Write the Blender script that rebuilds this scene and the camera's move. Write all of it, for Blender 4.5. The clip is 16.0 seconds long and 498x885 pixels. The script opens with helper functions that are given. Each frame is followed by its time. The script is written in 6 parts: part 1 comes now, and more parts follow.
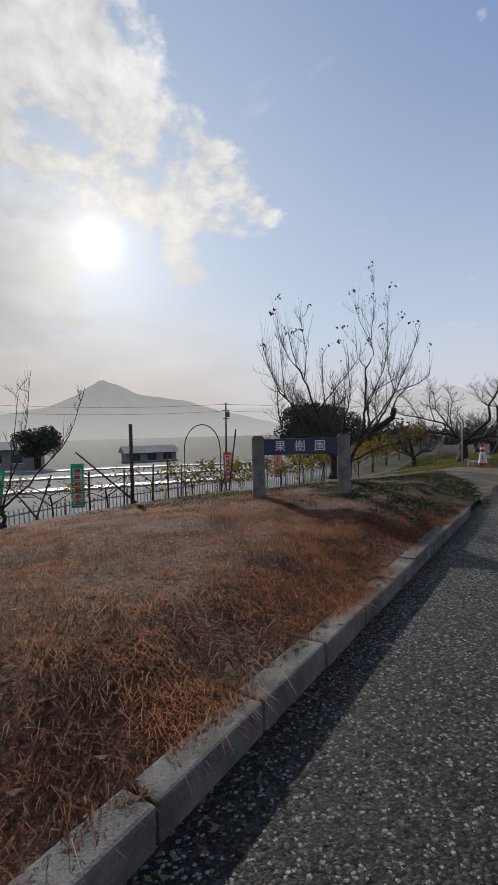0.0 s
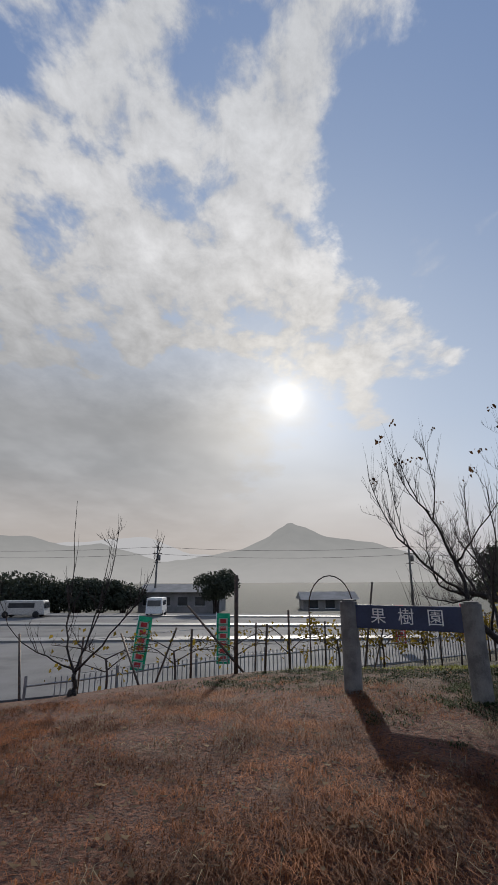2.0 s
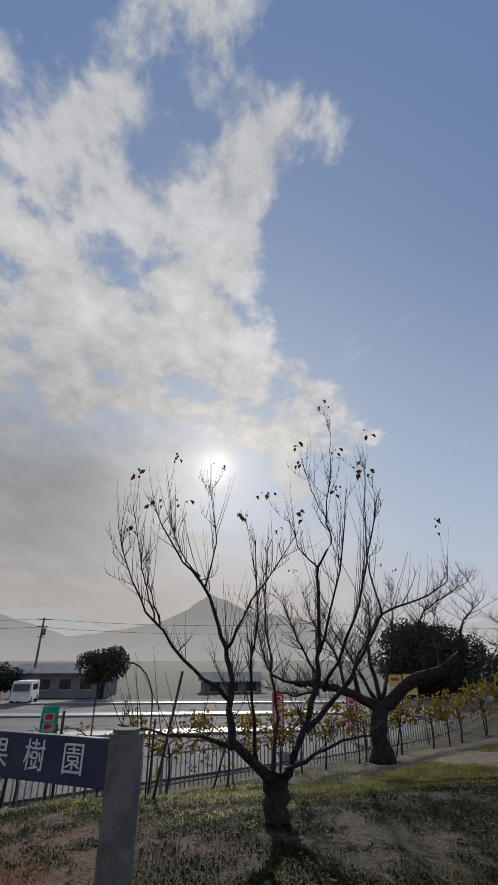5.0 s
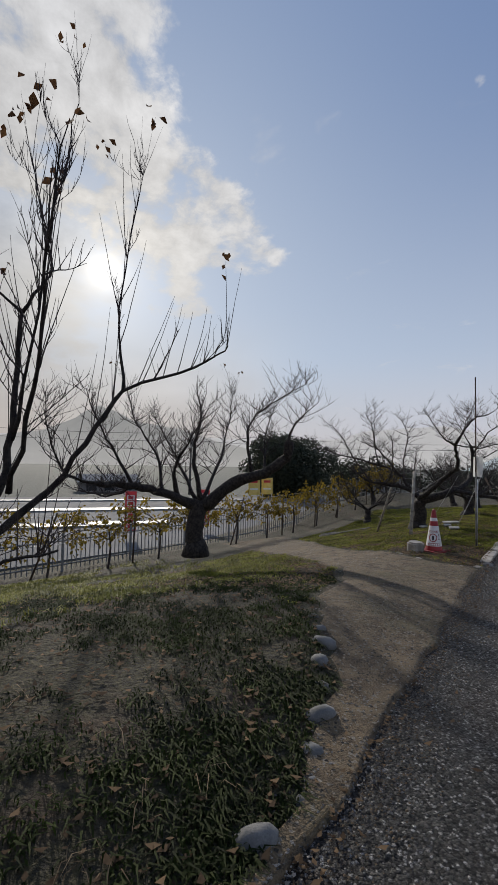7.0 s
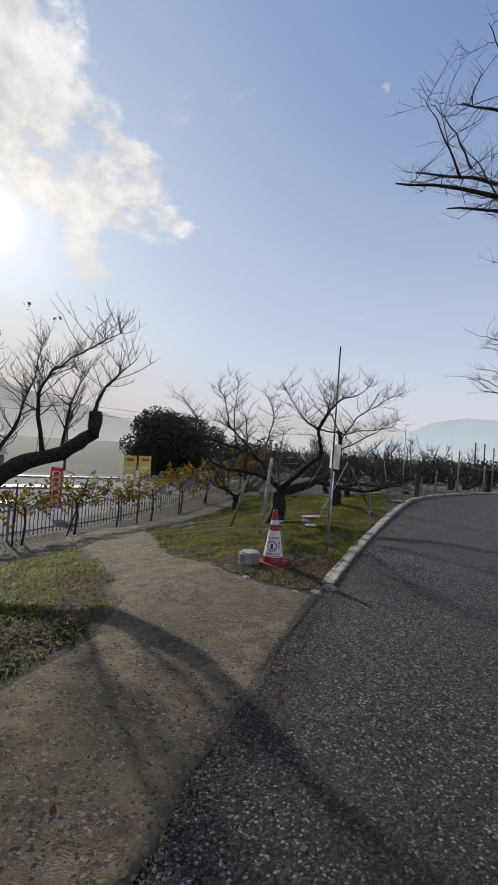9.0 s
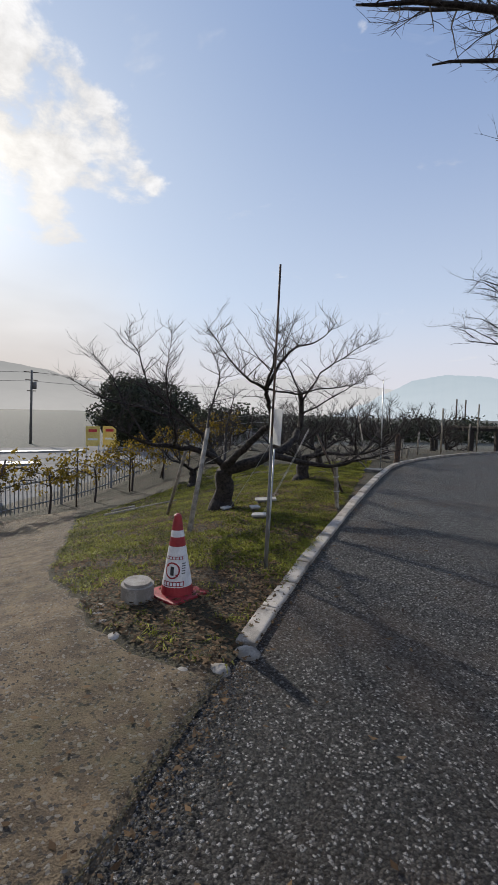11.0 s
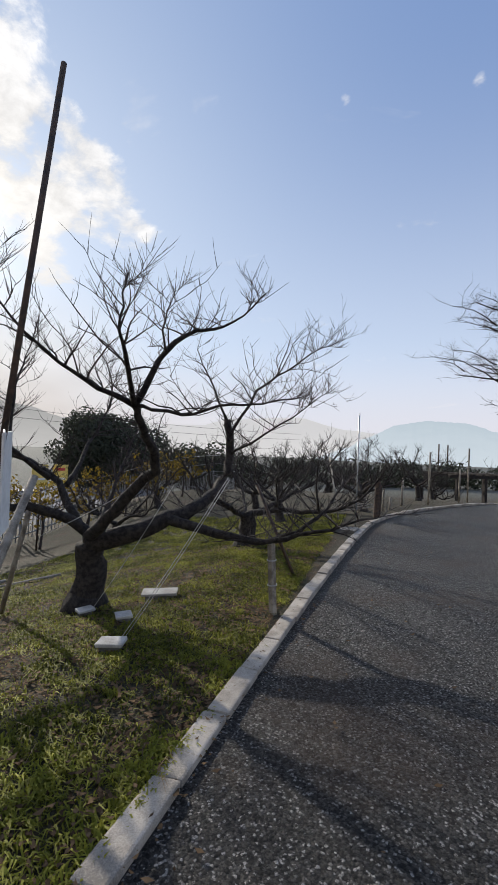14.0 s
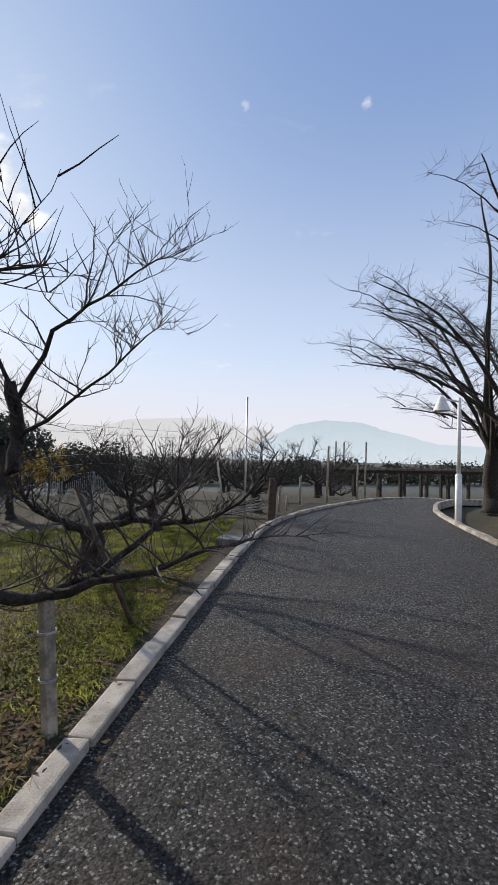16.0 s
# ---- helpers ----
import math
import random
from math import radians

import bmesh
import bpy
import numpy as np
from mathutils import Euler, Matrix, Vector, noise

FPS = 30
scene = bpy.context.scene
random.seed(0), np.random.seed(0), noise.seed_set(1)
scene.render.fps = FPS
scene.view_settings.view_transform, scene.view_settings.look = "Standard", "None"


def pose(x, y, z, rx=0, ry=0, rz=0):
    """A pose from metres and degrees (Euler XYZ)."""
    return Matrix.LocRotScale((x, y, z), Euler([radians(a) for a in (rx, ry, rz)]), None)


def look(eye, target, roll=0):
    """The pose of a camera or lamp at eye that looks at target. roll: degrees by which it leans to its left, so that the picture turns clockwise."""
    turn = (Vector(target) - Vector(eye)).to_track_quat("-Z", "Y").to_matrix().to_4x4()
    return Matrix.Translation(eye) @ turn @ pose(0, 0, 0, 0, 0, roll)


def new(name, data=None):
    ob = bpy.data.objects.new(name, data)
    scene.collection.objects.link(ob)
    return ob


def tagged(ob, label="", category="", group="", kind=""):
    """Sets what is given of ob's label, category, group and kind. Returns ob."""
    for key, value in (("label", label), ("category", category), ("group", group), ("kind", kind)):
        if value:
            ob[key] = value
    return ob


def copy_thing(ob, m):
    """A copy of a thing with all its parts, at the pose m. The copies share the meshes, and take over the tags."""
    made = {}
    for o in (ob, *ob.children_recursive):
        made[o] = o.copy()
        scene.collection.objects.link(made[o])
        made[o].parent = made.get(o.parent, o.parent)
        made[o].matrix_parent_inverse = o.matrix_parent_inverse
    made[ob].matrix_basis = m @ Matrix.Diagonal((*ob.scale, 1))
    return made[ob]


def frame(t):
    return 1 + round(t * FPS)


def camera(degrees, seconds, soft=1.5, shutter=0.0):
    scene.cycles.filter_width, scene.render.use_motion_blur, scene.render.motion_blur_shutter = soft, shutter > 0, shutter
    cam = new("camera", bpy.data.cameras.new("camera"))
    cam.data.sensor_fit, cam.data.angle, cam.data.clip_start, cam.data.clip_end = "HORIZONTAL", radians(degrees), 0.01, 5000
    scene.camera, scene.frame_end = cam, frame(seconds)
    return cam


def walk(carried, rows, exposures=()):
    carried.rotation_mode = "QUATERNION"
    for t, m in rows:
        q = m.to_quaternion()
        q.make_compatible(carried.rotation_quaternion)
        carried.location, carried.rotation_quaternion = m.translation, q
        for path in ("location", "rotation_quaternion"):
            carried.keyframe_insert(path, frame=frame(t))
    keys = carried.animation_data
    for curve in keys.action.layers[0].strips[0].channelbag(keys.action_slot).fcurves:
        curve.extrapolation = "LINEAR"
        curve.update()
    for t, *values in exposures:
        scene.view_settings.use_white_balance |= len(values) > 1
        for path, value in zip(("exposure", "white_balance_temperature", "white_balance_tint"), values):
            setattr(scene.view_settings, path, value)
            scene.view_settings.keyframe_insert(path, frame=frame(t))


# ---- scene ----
cam = camera(56.3, 16.0)
PATH = [
    (0, (-3.207, -3.014, 1.117), (-2.693, -1.082, 1.083), -1.6),
    (0.5, (-2.855, -2.742, 1.132), (-2.451, -0.783, 1.141), -1.3),
    (1, (-2.483, -2.442, 1.162), (-2.238, -0.46, 1.261), -1.0),
    (1.5, (-2.115, -2.13, 1.182), (-2.084, -0.147, 1.441), -0.9),
    (2, (-1.808, -1.982, 1.27), (-2.054, -0.082, 1.844), -0.3),
    (2.5, (-1.439, -1.602, 1.363), (-1.615, 0.19, 2.234), -0.7),
    (3, (-1.149, -1.434, 1.368), (-1.166, 0.344, 2.284), -2.0),
    (3.2, (-1.028, -1.316, 1.339), (-1.001, 0.476, 2.227), -2.2),
    (5.3, (0.258, 0.063, 1.429), (0.337, 1.883, 2.254), 0.4),
    (5.5, (0.364, 0.257, 1.435), (0.48, 2.122, 2.149), 0.3),
    (6, (0.713, 0.633, 1.371), (0.919, 2.577, 1.791), 0.1),
    (6.5, (1.083, 1.043, 1.336), (1.432, 3.002, 1.54), 0.4),
    (7, (1.501, 1.407, 1.339), (2.034, 3.332, 1.44), 0.9),
    (7.5, (1.919, 1.831, 1.319), (2.63, 3.698, 1.408), 2.0),
    (8, (2.35, 2.179, 1.37), (3.178, 3.997, 1.457), 2.8),
    (8.5, (2.775, 2.497, 1.402), (3.675, 4.282, 1.465), 3.5),
    (9, (3.224, 2.853, 1.418), (4.168, 4.616, 1.445), 3.5),
    (9.2, (3.415, 2.998, 1.395), (4.366, 4.757, 1.408), 3.3),
    (11.3, (5.051, 4.424, 1.509), (6.068, 6.141, 1.375), 1.2),
    (11.5, (5.204, 4.551, 1.51), (6.23, 6.263, 1.376), 1.3),
    (12, (5.584, 4.891, 1.486), (6.621, 6.597, 1.37), 1.5),
    (12.5, (5.938, 5.208, 1.474), (6.964, 6.923, 1.4), 1.8),
    (13, (6.289, 5.539, 1.5), (7.302, 7.264, 1.484), 2.2),
    (13.5, (6.672, 5.882, 1.504), (7.697, 7.599, 1.537), 2.4),
    (14, (7.071, 6.183, 1.507), (8.136, 7.874, 1.562), 2.6),
    (14.5, (7.466, 6.493, 1.482), (8.598, 8.14, 1.543), 2.3),
    (15, (7.84, 6.763, 1.47), (9.055, 8.35, 1.527), 2.1),
    (15.5, (8.234, 7.07, 1.459), (9.536, 8.587, 1.519), 1.7),
    (16, (8.659, 7.362, 1.417), (10.043, 8.803, 1.486), 1.5),
]
walk(cam, [(t, look(eye, target, roll)) for t, eye, target, roll in PATH],
     [(0, -0.08), (1.5, -0.15), (2.5, -0.3), (3.0, -0.27), (5.5, -0.4), (6.5, -0.32), (7.5, -0.2), (9.0, 0.0), (12.0, 0.12), (14.0, 0.2), (16.0, 0.3)])

# ---- sky and sun ----
SUN_YAW, SUN_UP = 2.4, 21.8
sun_way = Vector((-math.sin(radians(SUN_YAW)) * math.cos(radians(SUN_UP)), math.cos(radians(SUN_YAW)) * math.cos(radians(SUN_UP)), math.sin(radians(SUN_UP))))
world = bpy.data.worlds.new("sky")
scene.world = world
world.use_nodes = True


class Nodes:
    """Short calls for building a node tree."""

    def __init__(self, tree):
        self.t = tree

    def n(self, kind, **sets):
        node = self.t.nodes.new("ShaderNode" + kind)
        for key, v in sets.items():
            if key == "op":
                node.operation = v
            elif key == "clamp":
                node.use_clamp = v
            elif key == "data":
                node.data_type = v
        return node

    def put(self, socket, v):
        if isinstance(v, bpy.types.NodeSocket):
            self.t.links.new(v, socket)
        else:
            socket.default_value = v

    def math(self, op, a, b=0.0, c=None, clamp=False):
        node = self.n("Math", op=op, clamp=clamp)
        self.put(node.inputs[0], a)
        self.put(node.inputs[1], b)
        if c is not None:
            self.put(node.inputs[2], c)
        return node.outputs[0]

    def dot(self, a, b):
        node = self.n("VectorMath", op="DOT_PRODUCT")
        self.put(node.inputs[0], a)
        self.put(node.inputs[1], b)
        return node.outputs["Value"]

    def step(self, v, lo, hi, a=0.0, b=1.0):
        node = self.n("MapRange")
        node.interpolation_type = "SMOOTHSTEP"
        for sock, val in zip(node.inputs, (v, lo, hi, a, b)):
            self.put(sock, val)
        return node.outputs[0]

    def mix(self, f, a, b):
        node = self.n("Mix", data="RGBA")
        self.put(node.inputs[0], f)
        for sock, val in ((node.inputs[6], a), (node.inputs[7], b)):
            self.put(sock, (*val, 1) if isinstance(val, tuple) and len(val) == 3 else val)
        return node.outputs[2]

    def mix_value(self, f, a, b):
        node = self.n("Mix", data="FLOAT")
        for sock, val in zip(node.inputs[:1] + node.inputs[2:4], (f, a, b)):
            self.put(sock, val)
        return node.outputs[0]

    def noise(self, vec, scale, detail=4.0, rough=0.55, dist=0.0):
        node = self.n("TexNoise")
        if vec is not None:
            self.put(node.inputs["Vector"], vec)
        node.inputs["Scale"].default_value, node.inputs["Detail"].default_value = scale, detail
        node.inputs["Roughness"].default_value, node.inputs["Distortion"].default_value = rough, dist
        return node.outputs["Fac"]

    def voronoi(self, vec, scale, feature="F1"):
        node = self.n("TexVoronoi")
        node.feature = feature
        if vec is not None:
            self.put(node.inputs["Vector"], vec)
        node.inputs["Scale"].default_value = scale
        return node

    def xyz(self, x, y, z):
        node = self.n("CombineXYZ")
        for sock, v in zip(node.inputs, (x, y, z)):
            self.put(sock, v)
        return node.outputs[0]


w = Nodes(world.node_tree)
sky = w.n("TexSky")
sky.sky_type, sky.sun_disc = "NISHITA", False
sky.sun_elevation, sky.sun_rotation = radians(SUN_UP), radians(-SUN_YAW)
sky.air_density, sky.dust_density, sky.ozone_density = 1.0, 0.6, 2.0
ray = w.n("TexCoord").outputs["Generated"]
sep = w.n("SeparateXYZ")
w.put(sep.inputs[0], ray)
dx, dy, dz = sep.outputs
flat = w.math("ADD", w.math("MAXIMUM", dz, 0.0), 0.16)
cx, cy = w.math("DIVIDE", dx, flat), w.math("DIVIDE", dy, flat)
plane = w.xyz(w.math("MULTIPLY", cx, 1.3), cy, 0.0)
warp = w.n("VectorMath", op="ADD")
w.put(warp.inputs[0], plane)
w.put(warp.inputs[1], (3.7, 1.9, 0.0))
puffs = w.noise(warp.outputs[0], 3.6, 7, 0.56, 0.15)
fine = w.noise(plane, 9.0, 6, 0.65, 0.25)
broad = w.noise(plane, 0.9, 3, 0.5, 0.2)
field = w.math("ADD", w.math("MULTIPLY", puffs, 0.62), w.math("ADD", w.math("MULTIPLY", fine, w.step(dz, 0.28, 0.55, 0.04, 0.22)), w.math("MULTIPLY", broad, 0.16)))
# the cloud bank lies over and left of the sun, with a puff beside it and clear sky further round
side = w.math("ADD", w.dot(ray, (1.0, 0.0, 0.0)), w.math("MULTIPLY", dz, -0.10))
BANKS = [(-37, 39, 7, 0.26), (-24, 48, 7, 0.25), (-15, 58, 6, 0.22), (-10, 69, 7, 0.22), (-10, 45, 8, 0.24), (4, 54, 5, 0.15), (16, 60, 4, 0.17),
         (-14, 37, 8, 0.26), (-34, 30, 10, 0.30), (-3, 30, 4, 0.20), (7, 30, 3.6, 0.25), (12.5, 27, 4, 0.27), (17.5, 23.5, 2.6, 0.20),
         (0, 21, 5, 0.20), (6, 18.5, 2.6, 0.22), (11, 17, 2.4, 0.19), (42.3, 37.9, 0.9, 0.22), (57.2, 37.5, 0.9, 0.20), (55.6, 35.3, 0.8, 0.19), (-44, 57, 3.0, 0.20)]
bank = w.step(side, -0.66, -0.88, 0.0, 0.26)
for yaw, up, wide_deg, gain in BANKS:
    c = math.cos(radians(up))
    way = (math.sin(radians(yaw)) * c, math.cos(radians(yaw)) * c, math.sin(radians(up)))
    lobe = w.math("POWER", w.math("MAXIMUM", w.dot(ray, way), 0.0), 1.0 / radians(wide_deg) ** 2)
    bank = w.math("MULTIPLY_ADD", lobe, gain, bank)
bias = w.math("MINIMUM", w.math("SUBTRACT", bank, 0.20), 0.075)
cover = w.step(w.math("ADD", field, bias), 0.47, 0.575)
low = w.math("MULTIPLY", w.step(dz, 0.60, 0.30), w.step(w.math("ADD", side, w.math("MULTIPLY", puffs, 0.30)), 0.16, -0.04))
veil = w.math("MULTIPLY", w.step(dz, 0.34, 0.14), w.step(w.math("ADD", side, w.math("MULTIPLY", broad, 0.25)), 0.52, 0.20))
cover = w.math("MAXIMUM", cover, w.math("MAXIMUM", w.math("MULTIPLY", low, 0.95), w.math("MULTIPLY", veil, 0.8)))
wisp = w.math("MULTIPLY", w.step(w.noise(plane, 3.1, 5, 0.6, 0.6), 0.62, 0.78), 0.35)
cover = w.math("MAXIMUM", cover, wisp)
toward = w.math("MAXIMUM", w.dot(ray, tuple(sun_way)), 0.0)
glow = w.math("POWER", toward, 1600.0)
halo = w.math("POWER", toward, 40.0)
wide = w.math("POWER", toward, 6.0)
thick = w.math("MULTIPLY", w.step(side, 0.04, -0.38), w.step(dz, 0.80, 0.32))
grey = w.mix(w.math("MULTIPLY", thick, w.step(w.noise(plane, 1.4, 4), 0.25, 0.65, 0.6, 1.0)), (0.96, 0.96, 0.98), (0.46, 0.465, 0.475))
grey = w.mix(w.step(dz, 0.60, 0.90), grey, (0.80, 0.82, 0.86))
lit = w.mix(w.math("MULTIPLY", halo, 0.9), grey, (1.0, 0.96, 0.90))
shade = w.math("MULTIPLY_ADD", w.math("ADD", w.math("MULTIPLY", w.mix_value(w.step(dz, 0.25, 0.5), broad, puffs), 0.6), w.math("MULTIPLY", w.mix_value(w.step(dz, 0.25, 0.5), 0.5, fine), 0.6)), 1.4, 0.10)
cloud = w.n("VectorMath", op="SCALE")
w.put(cloud.inputs[0], lit)
w.put(cloud.inputs["Scale"], shade)
clear = w.mix(w.step(dz, 0.02, 0.75), (0.62, 0.70, 0.84), (0.18, 0.285, 0.54))
clear = w.mix(w.math("MULTIPLY", wide, 0.75), clear, (0.62, 0.72, 0.86))
air = w.n("VectorMath", op="SCALE")
w.put(air.inputs[0], sky.outputs[0])
air.inputs["Scale"].default_value = 0.018
summed = w.n("VectorMath", op="ADD")
w.put(summed.inputs[0], air.outputs[0])
w.put(summed.inputs[1], clear)
both = w.mix(cover, summed.outputs[0], cloud.outputs[0])
haze = w.step(dz, 0.25, 0.03)
both = w.mix(w.math("MULTIPLY", haze, 0.80), both, w.mix(w.step(side, 0.0, 0.6), (0.72, 0.64, 0.585), (0.80, 0.77, 0.83)))
bright = w.n("VectorMath", op="SCALE")
bright.inputs[0].default_value = (1.0, 0.95, 0.86)
w.put(bright.inputs["Scale"], w.math("ADD", w.math("MULTIPLY", glow, 0.7), w.math("MULTIPLY", w.math("POWER", toward, 160.0), 0.24)))
total = w.n("VectorMath", op="ADD")
w.put(total.inputs[0], both)
w.put(total.inputs[1], bright.outputs[0])
ground_side = w.mix(w.step(dz, -0.02, 0.0), (0.20, 0.19, 0.18), total.outputs[0])
back = world.node_tree.nodes["Background"]
w.put(back.inputs[0], ground_side)
back.inputs[1].default_value = 0.85

sun = new("sun", bpy.data.lights.new("sun", "SUN"))
sun.data.energy, sun.data.angle, sun.data.color = 4.0, radians(0.9), (1.0, 0.93, 0.82)
sun.matrix_world = look((0, 0, 60), Vector((0, 0, 60)) - sun_way)


# ---- materials ----
def paint(name, c1, c2, scale=8.0, rough=0.8, bump=0.3, fine=120.0, metal=0.0, spread=(0.35, 0.65), step=0.01, island=0.0, piece=0.0, detail=5.0, through_light=0.0):
    """A surface of two colours mixed by noise at two scales, with relief; island and piece vary it by loose part or by object."""
    m = bpy.data.materials.new(name)
    m.use_nodes = True
    k = Nodes(m.node_tree)
    bsdf = m.node_tree.nodes["Principled BSDF"]
    pos = k.n("NewGeometry")
    at = pos.outputs["Position"]
    big = k.noise(at, scale, detail)
    small = k.noise(at, fine, 3)
    f = k.step(k.math("ADD", k.math("MULTIPLY", big, 0.7), k.math("MULTIPLY", small, 0.3)), *spread)
    if island:
        f = k.math("ADD", k.math("MULTIPLY", f, 1 - island), k.math("MULTIPLY", pos.outputs["Random Per Island"], island))
    if piece:
        f = k.math("ADD", k.math("MULTIPLY", f, 1 - piece), k.math("MULTIPLY", k.n("ObjectInfo").outputs["Random"], piece))
    k.put(bsdf.inputs["Base Color"], k.mix(f, c1, c2))
    bsdf.inputs["Roughness"].default_value, bsdf.inputs["Metallic"].default_value = rough, metal
    if bump:
        b = k.n("Bump")
        b.inputs["Strength"].default_value, b.inputs["Distance"].default_value = bump, step
        k.put(b.inputs["Height"], k.math("ADD", k.math("MULTIPLY", big, 0.5), small))
        k.put(bsdf.inputs["Normal"], b.outputs[0])
    if through_light:
        bsdf.inputs["Specular IOR Level"].default_value = 0.12
        tr = k.n("BsdfTranslucent")
        k.put(tr.inputs[0], k.mix(f, c1, c2))
        both = k.n("MixShader")
        both.inputs[0].default_value = through_light
        k.put(both.inputs[1], bsdf.outputs[0])
        k.put(both.inputs[2], tr.outputs[0])
        k.put(m.node_tree.nodes["Material Output"].inputs[0], both.outputs[0])
    return m


def asphalt():
    """Open-graded asphalt: coarse grey chips, dark binder between them, dusty brown patches."""
    m = bpy.data.materials.new("asphalt")
    m.use_nodes = True
    k = Nodes(m.node_tree)
    bsdf = m.node_tree.nodes["Principled BSDF"]
    at = k.n("NewGeometry").outputs["Position"]
    jitter = k.n("VectorMath", op="ADD")
    k.put(jitter.inputs[0], at)
    shake = k.n("VectorMath", op="SCALE")
    wob = k.n("TexNoise")
    k.put(wob.inputs["Vector"], at)
    wob.inputs["Scale"].default_value, wob.inputs["Detail"].default_value = 130.0, 3.0
    k.put(shake.inputs[0], wob.outputs["Color"])
    shake.inputs["Scale"].default_value = 0.015
    k.put(jitter.inputs[1], shake.outputs[0])
    chips = k.voronoi(jitter.outputs[0], 80.0)
    tone = k.n("SeparateColor")
    k.put(tone.inputs[0], chips.outputs["Color"])
    grain = k.noise(at, 260.0, 4, 0.7)
    rough_patch = k.noise(at, 22.0, 4, 0.6)
    chip = k.mix(k.step(k.math("ADD", k.math("MULTIPLY", tone.outputs[0], 0.6), k.math("MULTIPLY", rough_patch, 0.5)), 0.25, 0.9), (0.007, 0.0067, 0.0064), (0.085, 0.077, 0.069))
    chip = k.mix(k.math("MULTIPLY", k.step(tone.outputs[1], 0.80, 0.93), k.step(grain, 0.35, 0.6)), chip, (0.55, 0.53, 0.50))
    gap = k.step(k.math("ADD", chips.outputs["Distance"], k.math("MULTIPLY", grain, 0.25)), 0.45, 0.95)
    base = k.mix(gap, chip, (0.007, 0.0065, 0.006))
    dust = k.math("MULTIPLY", k.step(k.noise(at, 0.8, 5, 0.65), 0.44, 0.66), k.step(grain, 0.3, 0.6))
    base = k.mix(k.math("MULTIPLY", dust, 0.70), base, (0.060, 0.036, 0.022))
    k.put(bsdf.inputs["Base Color"], base)
    bsdf.inputs["Specular IOR Level"].default_value = 0.28
    k.put(bsdf.inputs["Roughness"], k.step(tone.outputs[2], 0.0, 1.0, 0.38, 0.95))
    b = k.n("Bump")
    b.inputs["Strength"].default_value, b.inputs["Distance"].default_value = 1.0, 0.017
    k.put(b.inputs["Height"], k.math("ADD", k.math("SUBTRACT", 1.0, chips.outputs["Distance"]), k.math("ADD", k.math("MULTIPLY", tone.outputs[0], 0.7), k.math("MULTIPLY", grain, 0.5))))
    k.put(bsdf.inputs["Normal"], b.outputs[0])
    return m


def earth():
    """Soil under the grass: rust-brown thatch at the start of the walk, mossy green-brown further on."""
    m = bpy.data.materials.new("turf_soil")
    m.use_nodes = True
    k = Nodes(m.node_tree)
    bsdf = m.node_tree.nodes["Principled BSDF"]
    at = k.n("NewGeometry").outputs["Position"]
    along = k.math("ADD", k.dot(at, (0.76, 0.65, 0.0)), k.math("MULTIPLY", k.noise(at, 0.9, 4), 3.0))
    big, small = k.noise(at, 2.2, 6, 0.6), k.noise(at, 45.0, 4, 0.65)
    rust = k.mix(k.step(small, 0.3, 0.7), (0.024, 0.009, 0.005), (0.19, 0.062, 0.027))
    rust = k.mix(k.step(big, 0.52, 0.68), rust, (0.13, 0.070, 0.036))
    moss = k.mix(k.step(small, 0.3, 0.7), (0.014, 0.011, 0.006), (0.072, 0.058, 0.022))
    moss = k.mix(k.step(big, 0.50, 0.66), moss, (0.064, 0.042, 0.022))
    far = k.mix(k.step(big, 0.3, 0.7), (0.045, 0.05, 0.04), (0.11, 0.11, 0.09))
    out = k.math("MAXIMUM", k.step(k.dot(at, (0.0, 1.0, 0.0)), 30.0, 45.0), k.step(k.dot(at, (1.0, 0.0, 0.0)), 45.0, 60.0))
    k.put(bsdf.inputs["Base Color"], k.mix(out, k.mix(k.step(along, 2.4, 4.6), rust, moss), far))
    bsdf.inputs["Roughness"].default_value = 0.95
    b = k.n("Bump")
    b.inputs["Strength"].default_value, b.inputs["Distance"].default_value = 0.9, 0.03
    k.put(b.inputs["Height"], k.math("ADD", small, k.math("MULTIPLY", k.noise(at, 14.0, 4), 1.2)))
    k.put(bsdf.inputs["Normal"], b.outputs[0])
    return m


